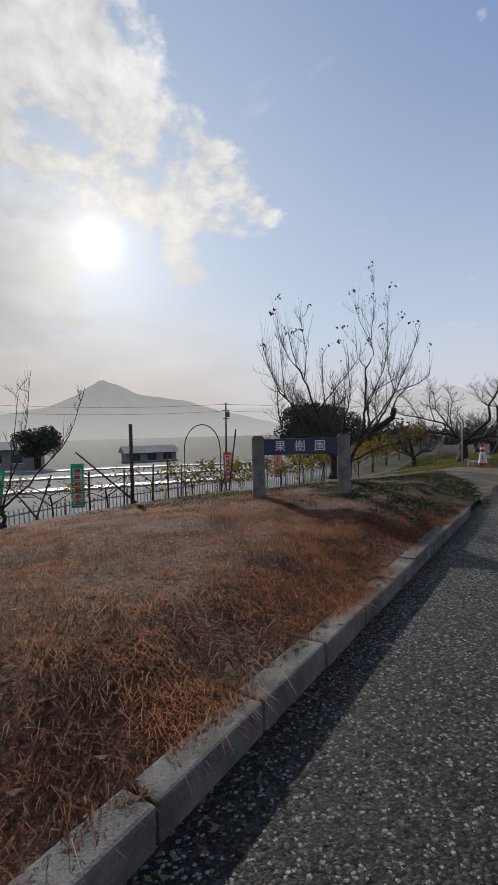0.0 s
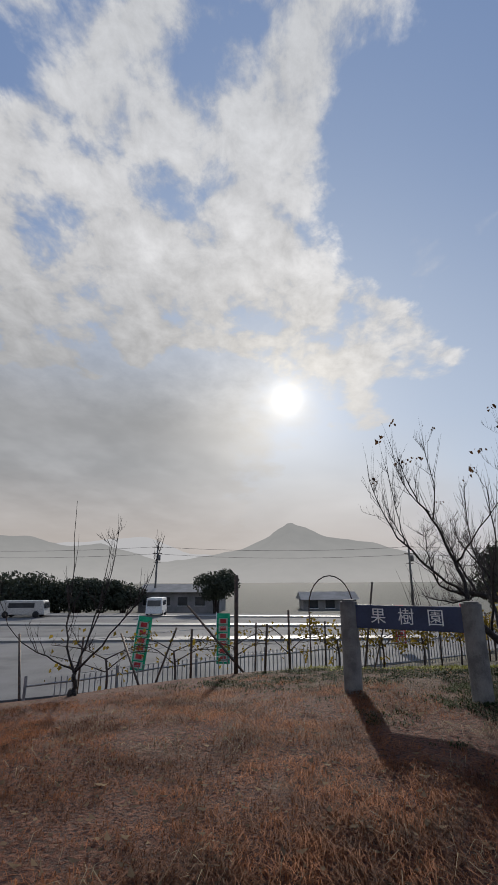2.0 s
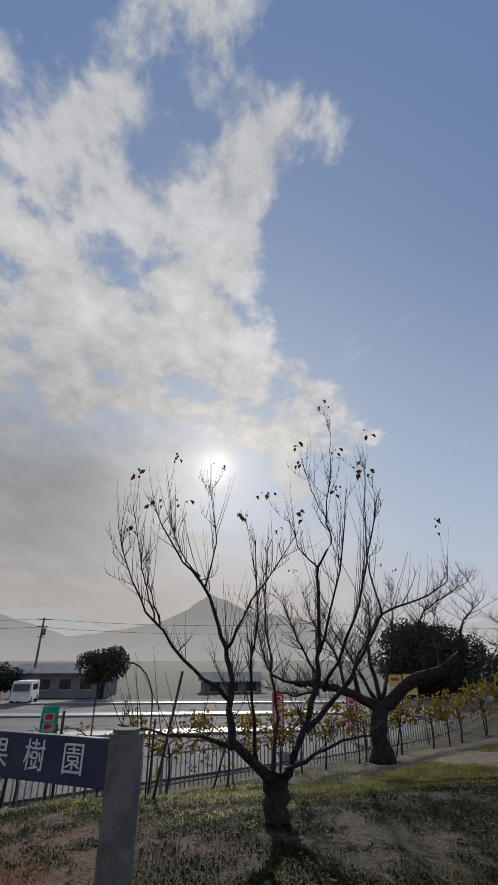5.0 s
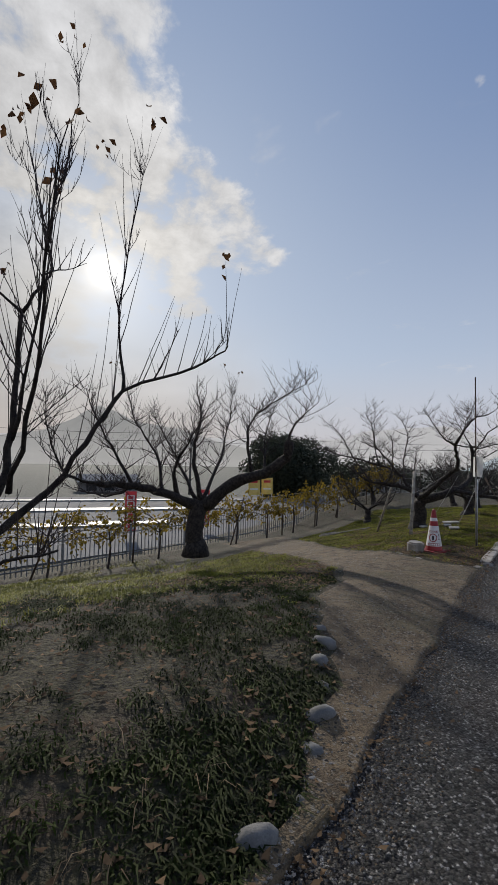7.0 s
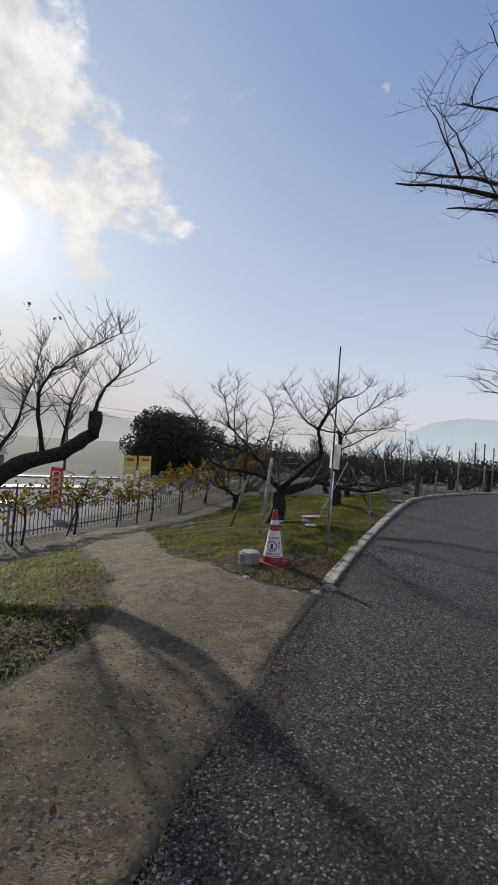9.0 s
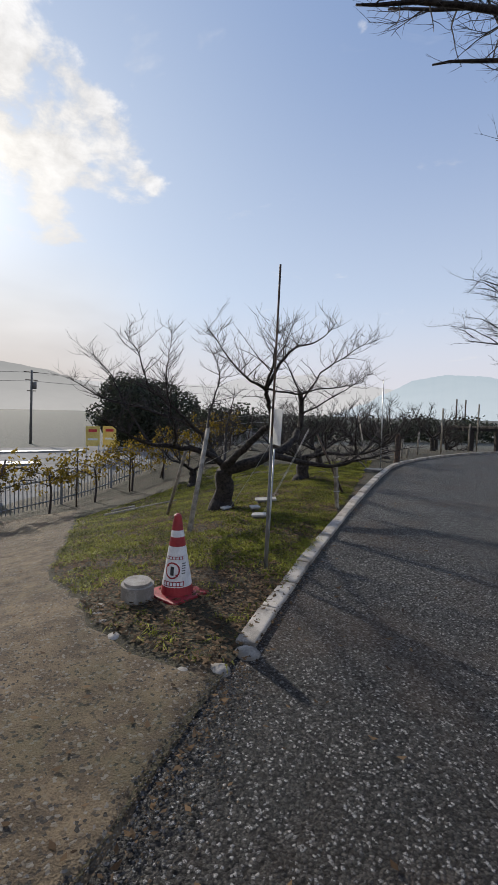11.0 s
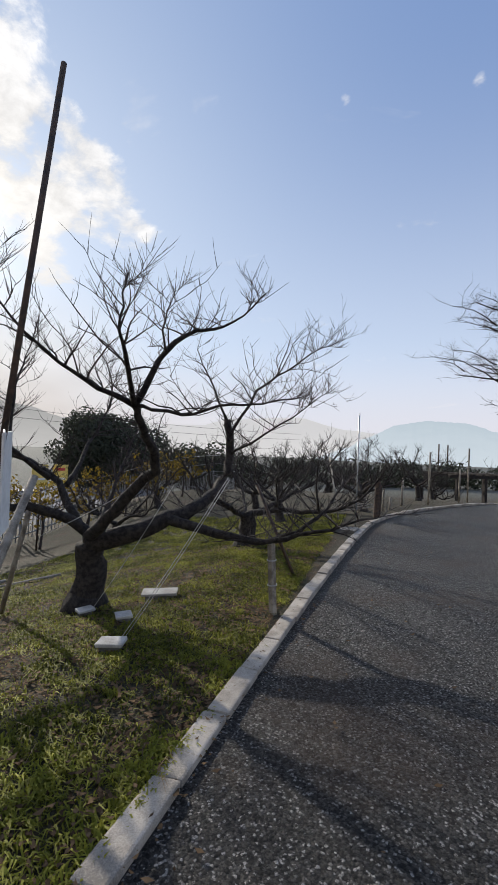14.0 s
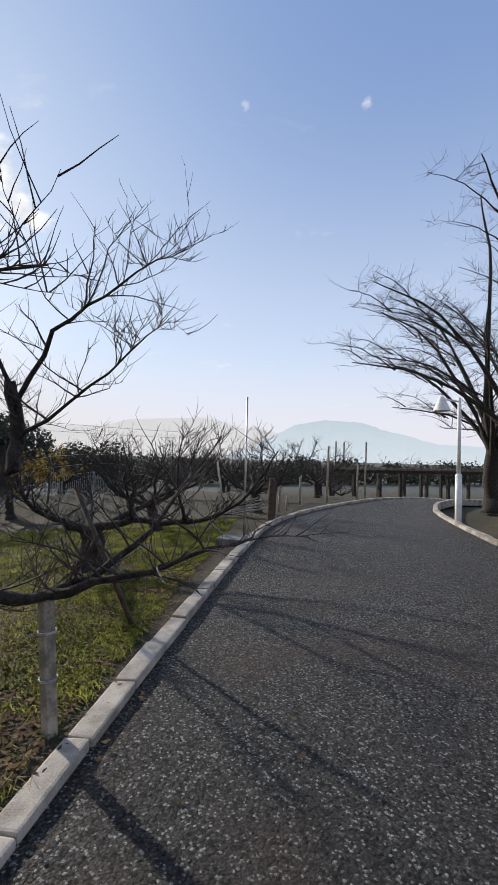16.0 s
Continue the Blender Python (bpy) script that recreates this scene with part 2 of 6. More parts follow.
def soil():
    """Trodden earth: gritty brown, paler where it is worn, with green moss patches."""
    m = bpy.data.materials.new("bare_earth_path")
    m.use_nodes = True
    k = Nodes(m.node_tree)
    bsdf = m.node_tree.nodes["Principled BSDF"]
    at = k.n("NewGeometry").outputs["Position"]
    grit = k.voronoi(at, 70.0)
    tone = k.n("SeparateColor")
    k.put(tone.inputs[0], grit.outputs["Color"])
    big, mid, small = k.noise(at, 0.9, 5, 0.6), k.noise(at, 6.0, 5, 0.6), k.noise(at, 120.0, 3)
    base = k.mix(k.step(k.math("ADD", k.math("MULTIPLY", mid, 0.6), k.math("MULTIPLY", small, 0.4)), 0.35, 0.65), (0.064, 0.043, 0.023), (0.225, 0.158, 0.088))
    base = k.mix(k.step(tone.outputs[0], 0.86, 0.95), base, (0.22, 0.19, 0.15))
    base = k.mix(k.step(tone.outputs[1], 0.85, 0.95), base, (0.035, 0.028, 0.02))
    moss = k.math("MULTIPLY", k.step(big, 0.50, 0.64), k.step(mid, 0.35, 0.6))
    base = k.mix(k.math("MULTIPLY", moss, 0.40), base, (0.045, 0.048, 0.013))
    k.put(bsdf.inputs["Base Color"], base)
    bsdf.inputs["Roughness"].default_value = 0.95
    b = k.n("Bump")
    b.inputs["Strength"].default_value, b.inputs["Distance"].default_value = 0.9, 0.02
    k.put(b.inputs["Height"], k.math("ADD", k.math("MULTIPLY", tone.outputs[2], 0.5), k.math("ADD", small, mid)))
    k.put(bsdf.inputs["Normal"], b.outputs[0])
    return m


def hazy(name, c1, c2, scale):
    """Far hillside with haze painted into a matte, self-glowing colour, paler towards the foot."""
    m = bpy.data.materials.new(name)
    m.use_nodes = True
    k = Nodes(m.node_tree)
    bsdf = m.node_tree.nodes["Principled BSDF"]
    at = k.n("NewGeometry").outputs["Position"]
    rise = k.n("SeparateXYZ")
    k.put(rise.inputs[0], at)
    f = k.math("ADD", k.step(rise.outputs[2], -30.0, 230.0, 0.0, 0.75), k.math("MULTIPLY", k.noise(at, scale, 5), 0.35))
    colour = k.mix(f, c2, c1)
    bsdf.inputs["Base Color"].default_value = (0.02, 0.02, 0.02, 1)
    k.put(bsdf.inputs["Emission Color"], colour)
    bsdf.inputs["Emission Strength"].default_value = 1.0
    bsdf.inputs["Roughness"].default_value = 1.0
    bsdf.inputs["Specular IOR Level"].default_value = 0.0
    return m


M = {
    "asphalt": asphalt(),
    "earth": earth(),
    "dirt": soil(),
    "kerb_old": paint("old_mossy_kerb", (0.050, 0.046, 0.041), (0.19, 0.175, 0.155), 6.0, 0.9, 0.6, 110, step=0.006, piece=0.25),
    # dark weeds, coloured darker still to stand in for weak sun on the bank
    "weeds": paint("dark_weeds_dimmed", (0.006, 0.010, 0.002), (0.040, 0.054, 0.009), 2.2, 0.85, 0, 20, island=0.5, spread=(0.42, 0.62), through_light=0.12),
    "kerb": paint("kerb_concrete", (0.18, 0.155, 0.125), (0.54, 0.475, 0.395), 4.0, 0.9, 0.5, 140, step=0.005, piece=0.14),
    "stone": paint("field_stone", (0.17, 0.15, 0.125), (0.42, 0.38, 0.33), 9.0, 0.9, 0.6, 90, piece=0.3),
    "bark": paint("dark_bark", (0.010, 0.008, 0.007), (0.058, 0.047, 0.040), 22.0, 0.95, 1.0, 130, step=0.012),
    "twig": paint("twig_bark", (0.022, 0.017, 0.016), (0.080, 0.060, 0.054), 30.0, 0.85, 0.3, 160, island=0.5),
    "cherry": paint("cherry_bark", (0.026, 0.022, 0.022), (0.095, 0.082, 0.078), 14.0, 0.85, 0.6, 90),
    "dry_leaf": paint("withered_leaf", (0.045, 0.022, 0.012), (0.16, 0.085, 0.04), 30.0, 0.8, 0.2, 200, island=0.6, through_light=0.3),
    "vine_leaf": paint("autumn_vine_leaf", (0.075, 0.052, 0.014), (0.40, 0.29, 0.045), 1.0, 0.75, 0.2, 90, island=0.65, through_light=0.35),
    "litter": paint("leaf_litter", (0.026, 0.015, 0.009), (0.24, 0.155, 0.085), 3.0, 0.9, 0.2, 90, island=0.85, through_light=0.25),
    "rust_grass": paint("dead_rust_grass", (0.030, 0.009, 0.004), (0.42, 0.150, 0.055), 2.0, 0.75, 0, 9, island=0.35, spread=(0.40, 0.62), through_light=0.3),
    "straw": paint("bleached_straw", (0.10, 0.065, 0.036), (0.36, 0.26, 0.155), 3.0, 0.8, 0, 30, island=0.7, through_light=0.25),
    "green_grass": paint("winter_grass", (0.026, 0.033, 0.006), (0.34, 0.335, 0.045), 2.0, 0.65, 0, 20, island=0.45, spread=(0.40, 0.62), through_light=0.35),
    # leaf colour lifted so that some distance haze is painted into it
    "evergreen": paint("evergreen_leaf_hazed", (0.028, 0.034, 0.024), (0.085, 0.095, 0.065), 1.2, 0.7, 0, 20, island=0.6, through_light=0.15),
    "post": paint("weathered_post_grey", (0.10, 0.097, 0.090), (0.21, 0.20, 0.185), 7.0, 0.9, 0.5, 120, step=0.004),
    "navy": paint("navy_board", (0.016, 0.026, 0.062), (0.034, 0.048, 0.10), 5.0, 0.55, 0.15, 60),
    "white": paint("white_paint", (0.66, 0.66, 0.64), (0.82, 0.82, 0.80), 12.0, 0.6, 0.1, 60),
    "galv": paint("galvanised_steel", (0.28, 0.29, 0.30), (0.52, 0.53, 0.53), 14.0, 0.45, 0.1, 90, metal=0.7),
    "dark_steel": paint("rusty_dark_steel", (0.035, 0.028, 0.024), (0.12, 0.075, 0.05), 16.0, 0.75, 0.3, 90, metal=0.2),
    "prop": paint("grey_weathered_wood", (0.16, 0.135, 0.105), (0.38, 0.335, 0.27), 12.0, 0.9, 0.5, 80, step=0.006),
    "red": paint("faded_red_plastic", (0.23, 0.010, 0.017), (0.36, 0.022, 0.028), 10.0, 0.5, 0.1, 60),
    "cone_white": paint("reflective_white", (0.62, 0.60, 0.58), (0.82, 0.80, 0.78), 14.0, 0.5, 0.1, 60),
    "black": paint("black_print", (0.02, 0.02, 0.022), (0.045, 0.045, 0.05), 20.0, 0.7, 0, 60),
    "concrete": paint("pale_concrete", (0.30, 0.285, 0.26), (0.52, 0.50, 0.46), 6.0, 0.9, 0.4, 100),
    "fence": paint("pale_fence_paint", (0.17, 0.17, 0.17), (0.30, 0.30, 0.295), 6.0, 0.7, 0.1, 60),
    "lot": paint("pale_lot_asphalt", (0.085, 0.085, 0.088), (0.16, 0.16, 0.162), 0.4, 0.95, 0.2, 20),
    "lot_white": paint("pale_glare_strip", (0.15, 0.15, 0.147), (0.25, 0.25, 0.243), 0.5, 0.6, 0.1, 20),
    "green_cloth": paint("green_banner_cloth", (0.03, 0.30, 0.20), (0.08, 0.45, 0.32), 4.0, 0.8, 0.1, 60, through_light=0.55),
    "banner_white": paint("white_banner_cloth", (0.60, 0.58, 0.56), (0.78, 0.76, 0.74), 4.0, 0.8, 0.0, 60, through_light=0.5),
    "red_cloth": paint("red_banner_print", (0.55, 0.05, 0.06), (0.72, 0.12, 0.12), 4.0, 0.8, 0.0, 60, through_light=0.3),
    "yellow": paint("yellow_panel", (0.62, 0.45, 0.10), (0.78, 0.62, 0.20), 3.0, 0.6, 0.0, 20),
    "wall": paint("grey_rendered_wall", (0.16, 0.155, 0.15), (0.27, 0.26, 0.255), 0.8, 0.85, 0.1, 10),
    "roof": paint("pale_sheet_roof", (0.18, 0.18, 0.18), (0.28, 0.28, 0.28), 0.7, 0.9, 0.1, 10),
    "glass": paint("dark_window_glass", (0.02, 0.025, 0.03), (0.05, 0.055, 0.06), 1.0, 0.12, 0.0, 10),
    "chip": paint("asphalt_chips", (0.018, 0.017, 0.016), (0.16, 0.15, 0.14), 60.0, 0.8, 0.0, 90, island=0.8),
    "crumb": paint("earth_crumbs", (0.045, 0.030, 0.018), (0.19, 0.135, 0.08), 60.0, 0.95, 0.0, 90, island=0.8),
    "rubber": paint("black_rubber", (0.012, 0.012, 0.012), (0.03, 0.03, 0.03), 6.0, 0.8, 0.1, 60),
    # hill tones glow by themselves and already carry the pale or bluish haze
    "hill_far": hazy("far_hill_haze_tone", (0.55, 0.545, 0.555), (0.62, 0.605, 0.60), 0.01),
    "hill_peak": hazy("peak_hill_haze_tone", (0.31, 0.31, 0.305), (0.50, 0.485, 0.47), 0.012),
    "hill_blue": hazy("blue_hill_haze_tone", (0.40, 0.48, 0.54), (0.56, 0.62, 0.67), 0.012),
}


# ---- ways to make meshes ----
def mesh(name, verts, faces, mats, smooth=False):
    me = bpy.data.meshes.new(name)
    me.from_pydata(verts, [], faces)
    for m in mats if isinstance(mats, (list, tuple)) else [mats]:
        me.materials.append(m)
    if smooth:
        me.polygons.foreach_set("use_smooth", [True] * len(me.polygons))
    me.update()
    return me


def tris(name, verts, mats, per=4):
    """A fast mesh of separate quads or triangles, per corners each, from an array of corners."""
    verts = np.asarray(verts, np.float32).reshape(-1, 3)
    count = len(verts) // per
    me = bpy.data.meshes.new(name)
    me.vertices.add(len(verts))
    me.vertices.foreach_set("co", verts.ravel())
    me.loops.add(count * per)
    me.loops.foreach_set("vertex_index", np.arange(count * per, dtype=np.int32))
    me.polygons.add(count)
    me.polygons.foreach_set("loop_start", np.arange(0, count * per, per, dtype=np.int32))
    for m in mats if isinstance(mats, (list, tuple)) else [mats]:
        me.materials.append(m)
    me.update(calc_edges=True)
    me.validate()
    return me


def part(name, data, parent, label="", at=None):
    """Links a mesh, or a bmesh with its material, as one object under a thing."""
    ob = new(name, data)
    ob.parent = parent
    if at is not None:
        ob.matrix_basis = at
    return tagged(ob, label)


def shape(name, bm, mat, bevel=0.0, smooth=False):
    if bevel:
        bmesh.ops.bevel(bm, geom=bm.edges[:], offset=bevel, segments=2, affect="EDGES", profile=0.6)
    me = bpy.data.meshes.new(name)
    bm.to_mesh(me)
    bm.free()
    me.materials.append(mat)
    if smooth:
        me.polygons.foreach_set("use_smooth", [True] * len(me.polygons))
    return me


def block(name, size, mat, bevel=0.01, at=(0, 0, 0), rough=0.0, seed=0):
    """A worn block: bevelled box, centred at a place, with corners nudged by rough metres."""
    bm = bmesh.new()
    bmesh.ops.create_cube(bm, size=1.0)
    rnd = random.Random(seed)
    for v in bm.verts:
        v.co = Vector((v.co.x * size[0] + rnd.uniform(-rough, rough), v.co.y * size[1] + rnd.uniform(-rough, rough), v.co.z * size[2] + rnd.uniform(-rough, rough))) + Vector(at)
    return shape(name, bm, mat, bevel)


class Tubes:
    """Collects tapering tubes into one mesh."""

    def __init__(self):
        self.v, self.f = [], []

    def add(self, pts, radii, sides=6, lump=0.0, rnd=random):
        pts = [Vector(p) for p in pts]
        start = len(self.v)
        for i, p in enumerate(pts):
            d = (pts[min(i + 1, len(pts) - 1)] - pts[max(i - 1, 0)]).normalized()
            side = d.cross(Vector((0.31, 0.17, 0.93)) if abs(d.z) < 0.9 else Vector((1, 0.2, 0))).normalized()
            up = d.cross(side)
            for k in range(sides):
                a = 2 * math.pi * k / sides
                r = radii[i] * (1 + (rnd.uniform(-lump, lump) if lump else 0))
                self.v.append(p + (side * math.cos(a) + up * math.sin(a)) * r)
        for i in range(len(pts) - 1):
            for k in range(sides):
                a, b = start + i * sides + k, start + i * sides + (k + 1) % sides
                self.f.append((a, b, b + sides, a + sides))
        self.f.append(tuple(start + k for k in range(sides))[::-1])
        end = start + (len(pts) - 1) * sides
        self.f.append(tuple(end + k for k in range(sides)))

    def mesh(self, name, mat, smooth=True):
        return mesh(name, self.v, self.f, mat, smooth)


def rod(name, a, b, r, mat, sides=10, r2=None):
    t = Tubes()
    t.add([a, b], [r, r if r2 is None else r2], sides)
    return t.mesh(name, mat)


def curve(pts, steps=4):
    """A smooth line through the given points."""
    pts = [Vector(p) for p in pts]
    out = []
    for i in range(len(pts) - 1):
        a, b, c, d = pts[max(i - 1, 0)], pts[i], pts[i + 1], pts[min(i + 2, len(pts) - 1)]
        for k in range(steps):
            t = k / steps
            out.append(0.5 * ((2 * b) + (c - a) * t + (2 * a - 5 * b + 4 * c - d) * t * t + (3 * b - a - 3 * c + d) * t ** 3))
    return out + [pts[-1]]


# ---- the lie of the land ----
def ease(x, a, b):
    t = min(1.0, max(0.0, (x - a) / (b - a)))
    return t * t * (3 - 2 * t)


KERB = [(-14.0, -11.6), (-3.1, -1.71), (6.0, 6.35), (9.4, 9.2), (11.9, 11.2), (13.8, 12.65), (15.6, 13.9), (17.6, 14.85), (20.0, 15.6), (23.0, 16.2), (27.0, 16.7), (32.0, 17.2), (48.0, 18.5)]
FAR_KERB = [(48.0, 13.5), (30.5, 15.0), (25.5, 14.6), (22.6, 13.7), (20.3, 12.4), (17.0, 9.95), (12.2, 6.05), (8.6, 3.0), (-0.5, -5.1), (-11.4, -15.0)]
kerb_line = [p.to_2d() for p in curve([(x, y, 0) for x, y in KERB], 6)]


KX = np.array([p.x for p in kerb_line])
KY = np.array([p.y for p in kerb_line])


def ease_np(x, a, b):
    t = np.clip((x - a) / (b - a), 0, 1)
    return t * t * (3 - 2 * t)


def beside_np(x, y):
    """Metres to the left of the kerb, and along it from the first sign, for arrays."""
    best, sign_of = np.full(x.shape, 1e9), np.ones(x.shape)
    for ax, ay, bx, by in zip(KX, KY, KX[1:], KY[1:]):
        dx, dy = bx - ax, by - ay
        t = np.clip(((x - ax) * dx + (y - ay) * dy) / (dx * dx + dy * dy), 0, 1)
        ox, oy = x - ax - dx * t, y - ay - dy * t
        far = np.hypot(ox, oy)
        near = far < best
        best = np.where(near, far, best)
        sign_of = np.where(near, np.where(dx * oy - dy * ox > 0, 1.0, -1.0), sign_of)
    return best * sign_of, (x + 3.1) * 0.76 + (y + 1.71) * 0.65


def rolls(x, y, k=1.0, seed=0.0):
    """A cheap smooth wave field between about -1 and 1."""
    x, y = x * k + seed, y * k - seed * 0.7
    return 0.4 * np.sin(1.9 * x + 0.7 * y + 1.3 * np.sin(1.1 * y)) + 0.35 * np.sin(2.7 * y - 1.2 * x + 1.7 * np.sin(0.9 * x + 2.0)) + 0.25 * np.sin(4.3 * x + 3.1 * y + 0.6 + 1.1 * np.sin(3.3 * y))


def drop(a):
    """The lane sinks gently at its far end."""
    return -1.5 * ease_np(a, 31.0, 52.0)


def road_z(a):
    """The lane lies deep below the first kerb and nearly flush with the second."""
    return 0.075 * ease_np(a, 4.5, 9.0) * (1 - 0.45 * ease_np(a, 15.5, 20.0)) + drop(a)


def along_of(p):
    return (p.x + 3.1) * 0.76 + (p.y + 1.71) * 0.65


def land_np(x, y):
    s, a = beside_np(x, y)
    q = ease_np(a, 4.5, 12.5)
    top, s0 = 0.28 + (0.09 - 0.28) * q, 2.3 + (1.3 - 2.3) * q
    near, far = 0.115 + (0.20 - 0.115) * q, 0.30 + (0.15 - 0.30) * q
    gap = ease_np(a, 6.4, 7.3) * (1 - ease_np(a, 11.4, 12.1))
    edge_z = 0.085 * (1 - gap) + (road_z(a) - drop(a) + 0.012) * gap
    z = edge_z + (top - edge_z) * ease_np(s, 0.0, 0.9) - near * np.maximum(0, np.minimum(s, 6.0) - s0) - far * np.maximum(0, s - 6.0)
    lift = ease_np(a, 20, 30) * (1 - ease_np(s, 8, 14))
    z = z + (0.06 - z) * lift
    z = z + 0.02 * rolls(x, y) * ease_np(s, 0.2, 0.8) + drop(a)
    z = np.maximum(z, -1.75 - 0.6 * ease_np(s, 12, 60))
    return np.where(s < 0, -0.06 + road_z(a), z)


def beside(x, y):
    s, a = beside_np(np.array([x], float), np.array([y], float))
    return float(s[0]), float(a[0])


def land(x, y):
    return float(land_np(np.array([x], float), np.array([y], float))[0])


def edge(y, rows):
    for (y0, x0), (y1, x1) in zip(rows, rows[1:]):
        if y0 <= y <= y1:
            return x0 + (x1 - x0) * (y - y0) / (y1 - y0)
    return rows[0][1] if y < rows[0][0] else rows[-1][1]


def path_sides(y):
    """The left and right edge of the bare earth path."""
    wav = 0.12 * noise.noise((0.0, y * 1.3, 3.0)) + 0.08 * noise.noise((0.0, y * 4.0, 7.0)) + 0.07 * noise.noise((0.0, y * 11.0, 7.0))
    left = edge(y, [(2.2, 1.5), (2.9, 2.0), (3.9, 2.72), (4.8, 3.0), (5.5, 3.25), (6.0, 3.75), (6.9, 4.15), (9.0, 4.5), (12.7, 4.7), (16.5, 4.7)])
    right = edge(y, [(2.2, 1.38), (4.07, 3.44), (5.6, 5.12), (6.42, 6.02), (6.6, 5.75), (7.4, 5.5), (9.1, 5.45), (13.3, 6.4), (16.5, 7.1)])
    return left + wav, right + 0.8 * wav


def on_path(x, y):
    if not 2.2 < y < 16.5:
        return False
    a, b = path_sides(y)
    return a < x < b


def spread(lo, hi, n, power):
    return [lo + (hi - lo) * (i / n) ** power for i in range(n + 1)]


xs = sorted(set([-3000, -1200, -500, -220, -110, -60, -40] + spread(-30, 30, 170, 1) + [34, 40, 50, 70, 110, 220, 500, 1200, 3000]))
ys = sorted(set([-3000, -1000, -300, -100, -50, -30] + spread(-20, 30, 150, 1) + [33, 38, 45, 55, 70, 100, 180, 400, 1000, 3000]))
gx, gy = [c.ravel() for c in np.meshgrid(np.array(xs, float), np.array(ys, float))]
gs, ga = beside_np(gx, gy)
near_kerb = (1 - ease_np(gs, 0.9, 1.4)) * (gs > 0)
gz = land_np(gx, gy) - 0.28 * near_kerb - 0.2 * (gs <= 0) * (gs > -4.2)
gv = list(zip(gx.tolist(), gy.tolist(), gz.tolist()))
nx = len(xs)
gf = [(j * nx + i, j * nx + i + 1, (j + 1) * nx + i + 1, (j + 1) * nx + i) for j in range(len(ys) - 1) for i in range(nx - 1)]
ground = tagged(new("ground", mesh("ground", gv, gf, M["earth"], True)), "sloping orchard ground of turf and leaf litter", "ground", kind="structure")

# road between the two kerbs
left_edge = kerb_line
right_edge = [p.to_2d() for p in curve([(x, y, 0) for x, y in FAR_KERB[::-1]], 6)]


def resample(line, n):
    lens = [0.0]
    for a, b in zip(line, line[1:]):
        lens.append(lens[-1] + (b - a).length)
    out, j = [], 0
    for i in range(n + 1):
        d = lens[-1] * i / n
        while j < len(lens) - 2 and lens[j + 1] < d:
            j += 1
        out.append(line[j].lerp(line[j + 1], (d - lens[j]) / (lens[j + 1] - lens[j])))
    return out


la, ra = resample(left_edge, 120), resample(right_edge, 120)
la = [p + (p - q).normalized() * (0.07 + 0.33 * float(ease_np(along_of(p), 5.6, 6.2) * (1 - ease_np(along_of(p), 11.6, 12.2)))) for p, q in zip(la, ra)]
rv, rf, across = [], [], 10
for a, b in zip(la, ra):
    for k in range(across + 1):
        p = a.lerp(b, k / across)
        rv.append((p.x, p.y, 0.012 * math.sin(math.pi * k / across) + float(road_z(along_of(p)))))
for i in range(120):
    for k in range(across):
        q = i * (across + 1) + k
        rf.append((q, q + across + 1, q + across + 2, q + 1))
for i in range(len(rf)):
    rf[i] = rf[i][::-1]
road = tagged(new("road", mesh("road", rv, rf, M["asphalt"], True)), "dark coarse asphalt lane with dusty patches", "road", kind="structure")

# the strip of turf against the kerb
vv, vf, offs = [], [], (0.05, 0.12, 0.25, 0.45, 0.7, 1.0, 1.4, 1.9)
line = [p for p in resample(left_edge, 420)]
for i, p in enumerate(line):
    d = (line[min(i + 1, 420)] - line[max(i - 1, 0)]).normalized()
    for o in offs:
        q = p + Vector((-d.y, d.x)) * o
        vv.append((q.x, q.y))
vz = land_np(np.array([v[0] for v in vv]), np.array([v[1] for v in vv])) + 0.003
vv = [(x, y, z) for (x, y), z in zip(vv, vz.tolist())]
m_ = len(offs)
vf = [(i * m_ + k, (i + 1) * m_ + k, (i + 1) * m_ + k + 1, i * m_ + k + 1) for i in range(420) for k in range(m_ - 1)]
tagged(new("verge", mesh("verge", vv, vf, M["earth"], True)), "strip of turf running along the kerb", "verge", kind="structure")

# bare earth path that leaves the road between the two kerbs
pv, pf, rows_n, cols = [], [], 90, 14
for j in range(rows_n + 1):
    y = 2.3 + (16.3 - 2.3) * j / rows_n
    a, b = path_sides(y)
    for i in range(cols + 1):
        x = a + (b - a) * i / cols
        lift = 0.02 + 0.01 * noise.noise((x * 5, y * 5, 2))
        rim = min(i, cols - i) == 0
        s, a_here = beside(x, y)
        z = max(land(x, y), float(road_z(a_here)) + 0.006) if s < 0.3 else land(x, y)
        pv.append((x, y, z - (0.03 if i == 0 else 0.014) if rim else z + lift * 0.7))
for j in range(rows_n):
    for i in range(cols):
        q = j * (cols + 1) + i
        pf.append((q, q + 1, q + cols + 2, q + cols + 1))
tagged(new("path", mesh("path", pv, pf, M["dirt"], True)), "bare trodden earth path leaving the road", "path", kind="structure")


